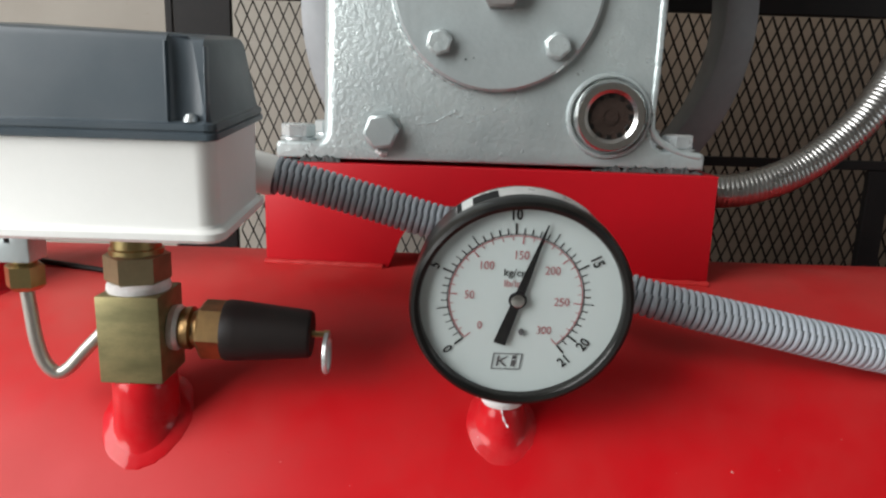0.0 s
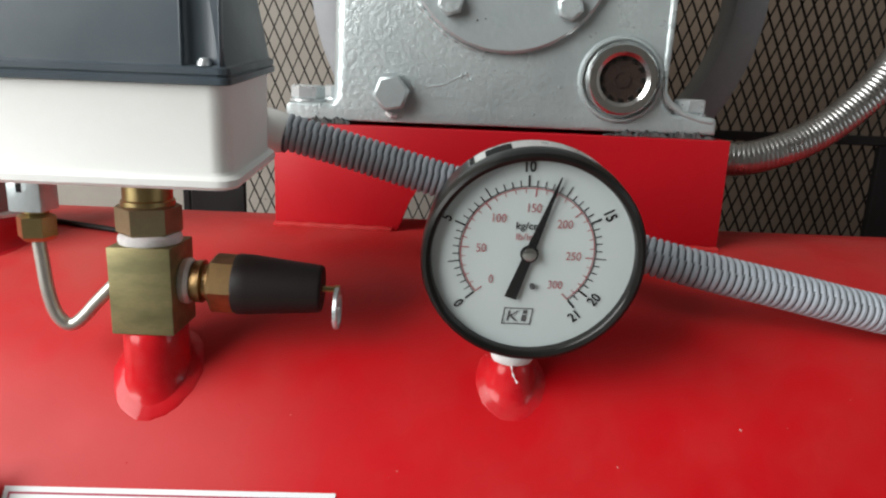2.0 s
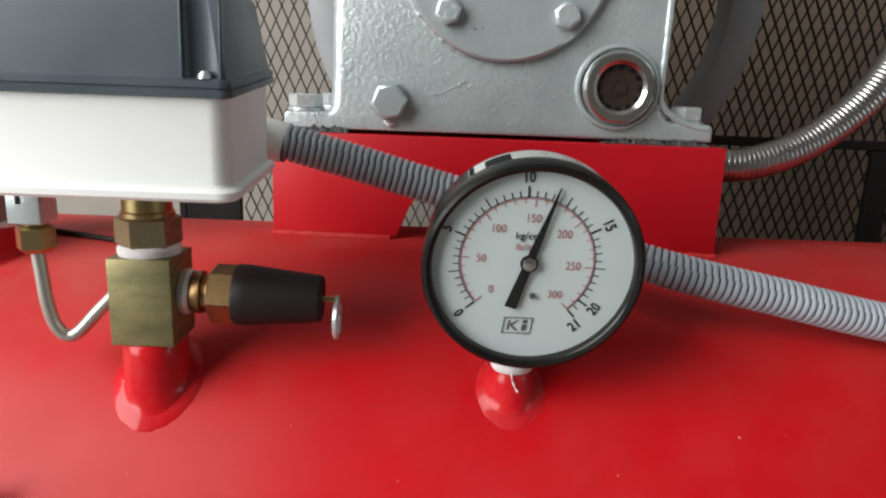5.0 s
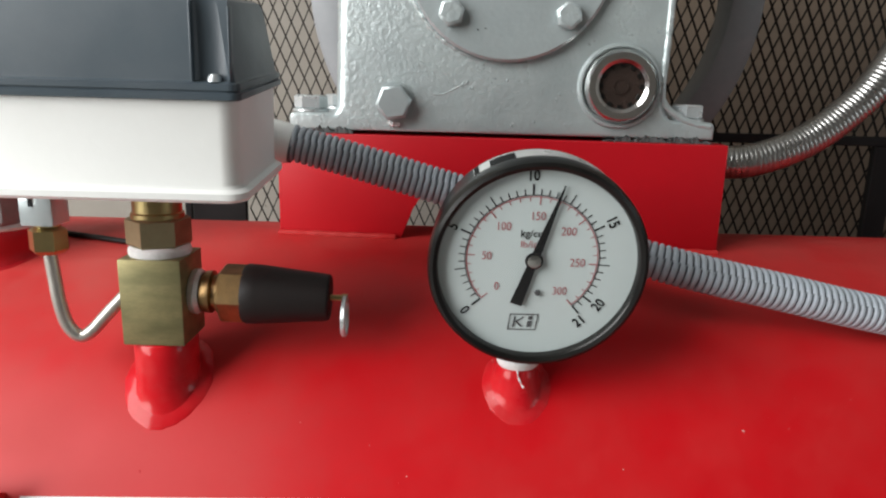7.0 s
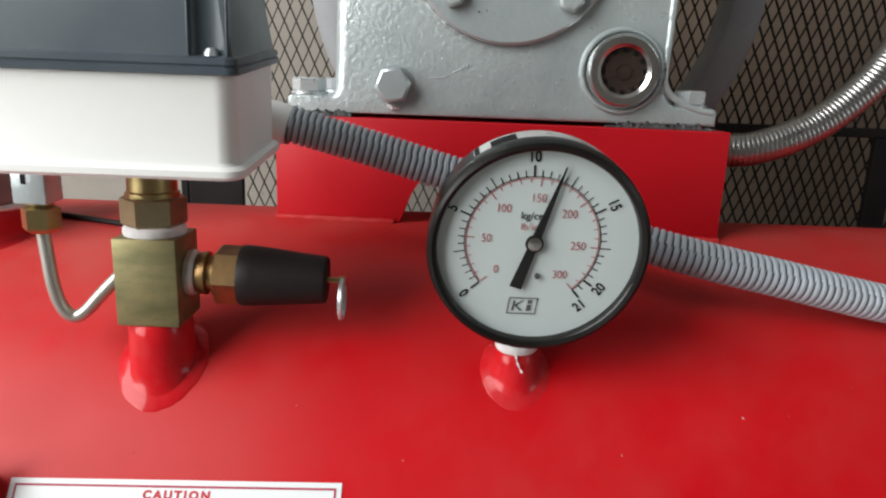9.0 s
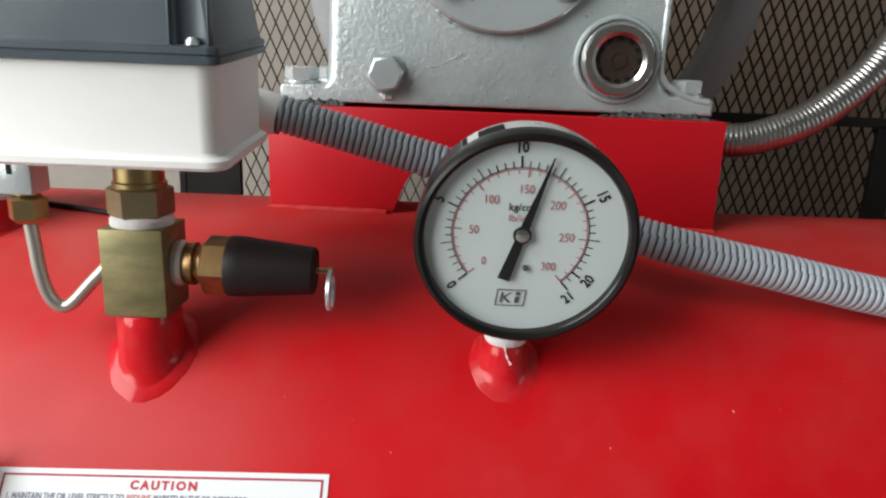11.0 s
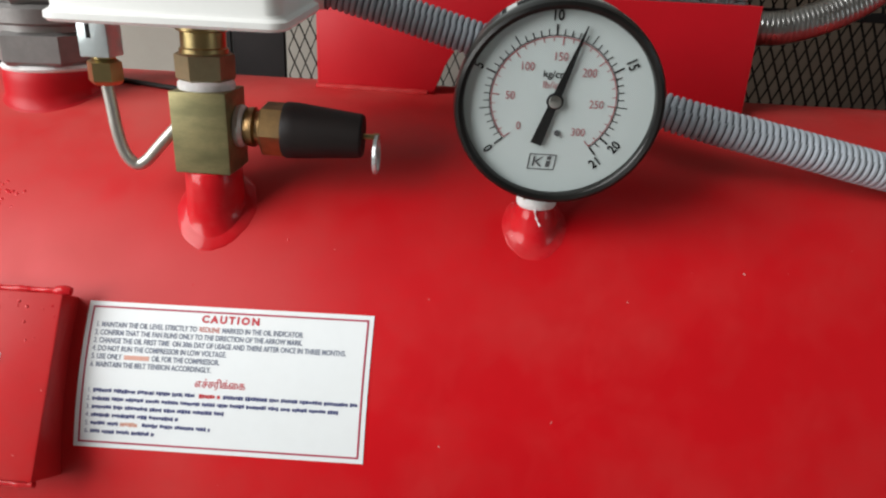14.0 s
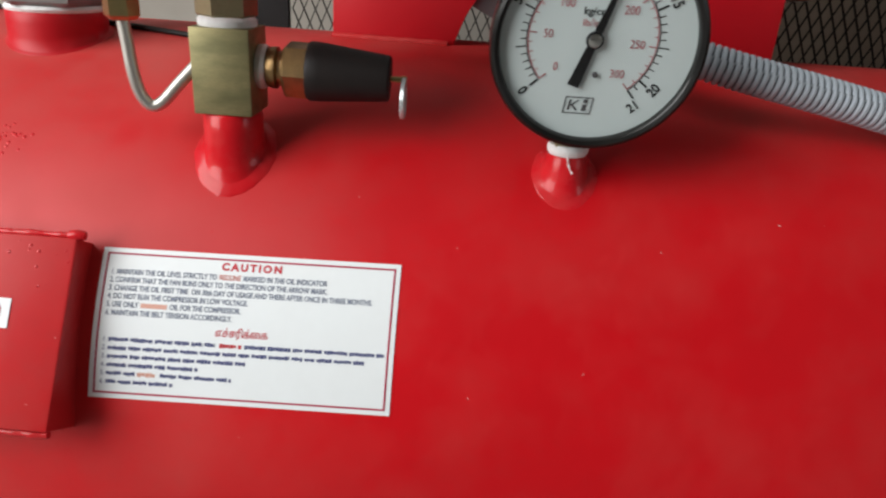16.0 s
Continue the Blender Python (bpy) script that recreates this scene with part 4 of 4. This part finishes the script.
for cx in (-0.1965, -0.1014):
    part("lid_screw", tipped(lathe([(0, 0.0030), (0.0016, 0.0028), (0.0027, 0.0014), (0.0028, 0.0)], axis((cx, SY0 + 0.0022, 1.0858), (0, 0, 1)), 20)), ZINC, lid, "small plated lid screw")
for x0, x1 in ((-0.1103, -0.1092), (-0.0950, -0.0941)):
    rb = box((x0, SY0 - 0.0004, 1.086), (x1, SY0 + 0.0040, 1.1195), 0.0005, 2)
    for v in rb.verts:
        v.co.y += 0.0038 * (v.co.z - 1.086) / 0.0335
        v.co.z -= max(0.0, (v.co.z - 1.088) / 0.034) * (0.0035 if x0 < -0.1 else 0.0055)
    part("rib", tipped(rb), LID, lid)
# cable gland on the end of the box
part("gland", lathe([(0, -0.016), (0.0112, -0.016), (0.0118, -0.014), (0.0118, -0.003), (0.0108, 0.0), (0.0, 0.0)], axis((-0.0972, 0.4000, 1.0511), (1, 0.02, -0.26)), 32), WHITE, switch, "ivory cable gland")
part("gland_ring", lathe([(0.0, -0.001), (0.0104, -0.001), (0.0106, 0.0012), (0.0, 0.0012)], axis((-0.0969, 0.4000, 1.0510), (1, 0.02, -0.26)), 32), CONDUIT_DARK, switch)
part("gland_arm", box((-0.1400, 0.3500, 1.0450), (-0.1097, 0.4110, 1.0690), 0.004), WHITE, switch)
# unloader valve and its tube
UX, UY = -0.2038, 0.3300
unl = part("unloader_body", box((UX - 0.0085, UY - 0.0080, 1.0152), (UX + 0.0075, UY + 0.0080, 1.0352), 0.0010), SILVER_SMOOTH, switch, "zinc unloader valve body")
part("slot", box((UX - 0.0035, UY - 0.0083, 1.0250), (UX - 0.0012, UY - 0.0075, 1.0340)), INK, unl)
U = Matrix.Translation((UX, UY, 0))
part("compression_nut", hexagon(0.0154, 1.0004, 1.0146, U, 0.0022, 0.25, lathe([(0, 1.0140), (0.0058, 1.0140), (0.0058, 1.0155), (0, 1.0155)], U, 28)), BRASS_BRIGHT, switch, "small brass compression nut")
tp, _ = curve_points([(UX, UY, 1.0000), (UX + 0.0010, UY, 0.988), (UX + 0.0022, UY, 0.9745), (UX + 0.0046, UY + 0.001, 0.9625), (UX + 0.0096, UY + 0.002, 0.9562), (UX + 0.0155, UY + 0.003, 0.9585), (UX + 0.0245, UY + 0.005, 0.9685), (UX + 0.0385, UY + 0.008, 0.9835)], 60)
part("unloader_tube", sweep(tp, [0.0033] * 60, 20), TUBE_STEEL, switch, "bent bare steel tube")

# ---------------------------------------------------------------- large union on the tank
union = thing("pipe_union", (-0.297, 0.430, 0.9925), "grey galvanised pipe union on a red tank stub", "pipe fitting")
W = Matrix.Translation((-0.297, 0.430, 0))
part("thread_tape", lathe([(0, 0.9925), (0.0295, 0.9925), (0.0305, 0.9945), (0.0290, 0.9965), (0, 0.9965)], W, 48), TAPE, union, "white thread tape")
part("lower_hex", hexagon(0.060, 0.9965, 1.0180, W, 0.0025, 0.2), GALV, union)
part("waist", lathe([(0, 1.0175), (0.0290, 1.0175), (0.0290, 1.0215), (0.0315, 1.0230), (0.0320, 1.0320), (0.0285, 1.0345), (0, 1.0345)], W, 48), GALV, union)
part("upper_hex", hexagon(0.056, 1.0345, 1.0560, W, 0.0025, 0.5), GALV, union)
part("plug_cap", lathe([(0, 1.0555), (0.0210, 1.0555), (0.0210, 1.0640), (0.0190, 1.0660), (0, 1.0660)], W, 48), GALV, union)


# ---------------------------------------------------------------- conduits
def ribbed(points, r_out, r_in, pitch, seg=24, drop=(1.0, 0.25, 0.0, 0.0, 0.0, 0.0, 0.0, 0.25), step=0.0, split=Vector((0, 0.5, 1))):
    """A corrugated tube; past the mould seam its ribs are set off by step of a pitch."""
    _, length = curve_points(points, 8)
    n, m = int(length / pitch), len(drop)
    pts, _ = curve_points(points, n * m + 1)
    bm = sweep(pts, [1.0] * len(pts), seg, capped=False)
    bm.verts.ensure_lookup_table()
    for i, c in enumerate(pts):
        for k in range(seg):
            v = bm.verts[i * seg + k]
            d = v.co - c
            above = min(1.0, max(0.0, 0.5 + d.dot(split) * 14))
            q = (i + step * m * above) % m
            j = int(q)
            f = q - j
            v.co = c + d * (r_out - (r_out - r_in) * (drop[j] * (1 - f) + drop[(j + 1) % m] * f))
    bm.faces.new(bm.verts[:seg])
    bm.faces.new(bm.verts[-seg:])
    return bm


conduit = thing("corrugated_conduit", (0.10, 0.36, 0.98), "grey corrugated plastic cable conduit", "conduit")
RUN = [(-0.0972, 0.4000, 1.0526), (-0.0535, 0.4020, 1.0407), (-0.0092, 0.4020, 1.0284), (0.0350, 0.3990, 1.0170), (0.0750, 0.3860, 1.0030), (0.1200, 0.3700, 0.9922), (0.1800, 0.3650, 0.9803), (0.2400, 0.3650, 0.9680), (0.3000, 0.3700, 0.9590), (0.3600, 0.3850, 0.9700), (0.4400, 0.4200, 1.0000)]
part("conduit_tube", ribbed(RUN, 0.0107, 0.0080, 0.0038, 40, (1.0, 0.42, 0.07, 0.0, 0.0, 0.0, 0.0, 0.07, 0.42), 0.25), CONDUIT, conduit, sharp=1.0)
# a darker core added inside, so the grooves draw as crisp dark lines
core_run, _ = curve_points(RUN, 200)
part("groove_core", sweep(core_run[1:-1], [0.0094] * 198, 24), CONDUIT_DARK, conduit, "added dark core that shows in the grooves between the ribs")

hose = thing("metal_flexible_hose", (0.20, 0.515, 1.03), "shiny interlocked steel flexible hose curving upward", "hose")
part("hose_tube", ribbed([(0.1200, 0.535, 1.0640), (0.1650, 0.5250, 1.0400), (0.2060, 0.5130, 1.0370), (0.2350, 0.5100, 1.0440), (0.2610, 0.5100, 1.0565), (0.2840, 0.5100, 1.0750), (0.3040, 0.5100, 1.0980), (0.3250, 0.5150, 1.1350), (0.3380, 0.5200, 1.19), (0.3400, 0.5300, 1.30)],
                          0.0123, 0.0120, 0.0033, 36, (1.0, 0.75, 0.4, 0.12, 0.0, 0.1, 0.3, 0.7)), FLEX, hose, sharp=1.0)

# ---------------------------------------------------------------- caution sticker
sticker = thing("caution_sticker", on_tank(-0.13, 150), "white caution sticker with red border on the red tank", "sticker")
A0, ARC = 142.55, 0.0788
ST_X0, ST_X1 = -0.2096, -0.0517


def st(x, y, h=0.0003):
    """x from the sticker's left edge, y down from its top; it is stuck on a little askew."""
    return on_tank(ST_X0 + x, A0 + math.degrees((y + 0.0024 * (1 - x / 0.158)) / TR), h)


WID = ST_X1 - ST_X0


def st_patch(x0, y0, x1, y1, h, bm=None, nx=1, ny=1):
    bm = bm or bmesh.new()
    g = [[bm.verts.new(st(x0 + (x1 - x0) * i / nx, y0 + (y1 - y0) * j / ny, h)) for i in range(nx + 1)] for j in range(ny + 1)]
    for j in range(ny):
        for i in range(nx):
            bm.faces.new((g[j][i], g[j][i + 1], g[j + 1][i + 1], g[j + 1][i]))
    return bm


bm = st_patch(0, 0, WID, ARC, 0.0004, None, 12, 24)
ext = bmesh.ops.extrude_face_region(bm, geom=bm.faces[:])
for v in ext["geom"]:
    if isinstance(v, bmesh.types.BMVert):
        r = Vector((0, v.co.y - TY, v.co.z - TZ)).normalized()
        v.co -= r * 0.0006
part("paper", bm, PAPER, sticker, sharp=1.0)
bm = bmesh.new()
m0, w0 = 0.0025, 0.0010
st_patch(m0, m0, WID - m0, m0 + w0, 0.0006, bm, 8, 1)
st_patch(m0, ARC - m0 - w0, WID - m0, ARC - m0, 0.0006, bm, 8, 1)
st_patch(m0, m0 + w0, m0 + w0, ARC - m0 - w0, 0.0006, bm, 1, 20)
st_patch(WID - m0 - w0, m0 + w0, WID - m0, ARC - m0 - w0, 0.0006, bm, 1, 20)
part("border", bm, INK_BORDER, sticker)


def st_text(text, x, y, size, mat, centre=False, bold=0.0, narrow=1.0, name="line", spread=1.0):
    bm = lay(bmesh.new(), letters(text, size, centre, bold, narrow, spread), lambda u, v: st(x + u, y - v, 0.0006))
    xs = [v.co.x for v in bm.verts]
    part(name, bm, mat, sticker)
    return max(xs) - ST_X0


st_text("CAUTION", WID * 0.505, 0.0070, 0.0054, INK_CAUTION, True, 0.00026, 1.04, "heading", 1.38)
LS, NR = 0.0040, 0.742
y = 0.0127
e = st_text("1. MAINTAIN THE OIL LEVEL STRICTLY TO", 0.0058, y, LS, INK_BLUE, False, 0.00010, NR)
e = st_text("REDLINE", e + 0.0012, y, LS, INK_REDLINE, False, 0.00006, NR)
st_text("MARKED IN THE OIL INDICATOR", e + 0.0012, y, LS, INK_BLUE, False, 0.00010, NR)
st_text("2. CONFIRM THAT THE FAN RUNS ONLY TO THE DIRECTION OF THE ARROW MARK.", 0.0058, y + 0.0043, LS, INK_BLUE, False, 0.00010, NR)
st_text("3. CHANGE THE OIL FIRST TIME  ON 30th DAY OF USAGE AND THERE AFTER ONCE IN THREE MONTHS.", 0.0058, y + 0.0086, LS, INK_BLUE, False, 0.00010, NR)
st_text("4. DO NOT RUN THE COMPRESSOR IN LOW VOLTAGE.", 0.0058, y + 0.0129, LS, INK_BLUE, False, 0.00010, NR)
e = st_text("5. USE ONLY", 0.0058, y + 0.0172, LS, INK_BLUE, False, 0.00010, NR)
part("brand_bar", st_patch(e + 0.0012, y + 0.0172 - 0.0012, e + 0.0150, y + 0.0172 + 0.0012, 0.0006), INK_ORANGE, sticker)
st_text("OIL FOR THE COMPRESSOR.", e + 0.0164, y + 0.0172, LS, INK_BLUE, False, 0.00010, NR)
st_text("6. MAINTAIN THE BELT TENSION ACCORDINGLY.", 0.0058, y + 0.0215, LS, INK_BLUE, False, 0.00010, NR)
rng = random.Random(5)


def word_bars(x0, x1, y, h, mat, name):
    """Writing that cannot be read: words of small plain bars."""
    bm = bmesh.new()
    x = x0
    while x < x1 - 0.001:
        w = min(rng.uniform(0.005, 0.0135), x1 - x)
        end = x + w
        while x < end - 0.0004:
            q = min(rng.uniform(0.0007, 0.0017), end - x)
            st_patch(x, y - h * rng.uniform(0.34, 0.62), x + q, y + h * rng.uniform(0.30, 0.62), 0.0006, bm)
            x += q + 0.00022
        x += 0.0010
    part(name, bm, mat, sticker)


hx = WID * 0.408
bm = bmesh.new()
for sign in ("\u0b8e", "\u0b9a\u0bcd", "\u0b9a", "\u0bb0\u0bbf", "\u0b95\u0bcd", "\u0bc8", "\u0b95"):
    pts, faces = letters(sign, 0.0056, False, 0.00004, 0.86)
    if sign == "\u0bc8":
        # the sign alone, without the dotted circle that the font sets beside it
        root = list(range(len(pts)))

        def top(i):
            while root[i] != i:
                i = root[i]
            return i

        for f in faces:
            for i in f[1:]:
                root[top(i)] = top(f[0])
        span = {}
        for i, p in enumerate(pts):
            lo_, hi_ = span.get(top(i), (9, -9))
            span[top(i)] = (min(lo_, p[0]), max(hi_, p[0]))
        faces = [f for f in faces if span[top(f[0])][1] - span[top(f[0])][0] > 0.0009]
        used = sorted({i for f in faces for i in f})
        pts, faces = [pts[i] for i in used], [tuple(used.index(i) for i in f) for f in faces]
    lo_x, hi_x = min(p[0] for p in pts), max(p[0] for p in pts)
    lay(bm, (pts, faces), lambda u, v: st(hx + u - lo_x, 0.0416 - v, 0.0006))
    hx += hi_x - lo_x + 0.0003
part("heading", bm, INK_CAUTION, sticker)
for k, wd in enumerate((0.972, 0.905, 0.515, 0.36, 0.475, 0.28)):
    yy = 0.0480 + 0.0044 * k
    st_text(str(k + 1) + ".", 0.0058, yy, 0.0036, INK_NAVY, False, 0.0, 0.9)
    if k == 0:
        word_bars(0.0090, 0.066, yy, 0.0019, INK_NAVY, "line")
        word_bars(0.0672, 0.079, yy, 0.0019, INK_CAUTION, "line")
        word_bars(0.0803, WID * wd, yy, 0.0019, INK_NAVY, "line")
    elif k == 4:
        word_bars(0.0090, 0.024, yy, 0.0019, INK_NAVY, "line")
        word_bars(0.0253, 0.036, yy, 0.0019, INK_ORANGE, "line")
        word_bars(0.0373, WID * wd, yy, 0.0019, INK_NAVY, "line")
    else:
        word_bars(0.0090, WID * wd, yy, 0.0019, INK_NAVY, "line")
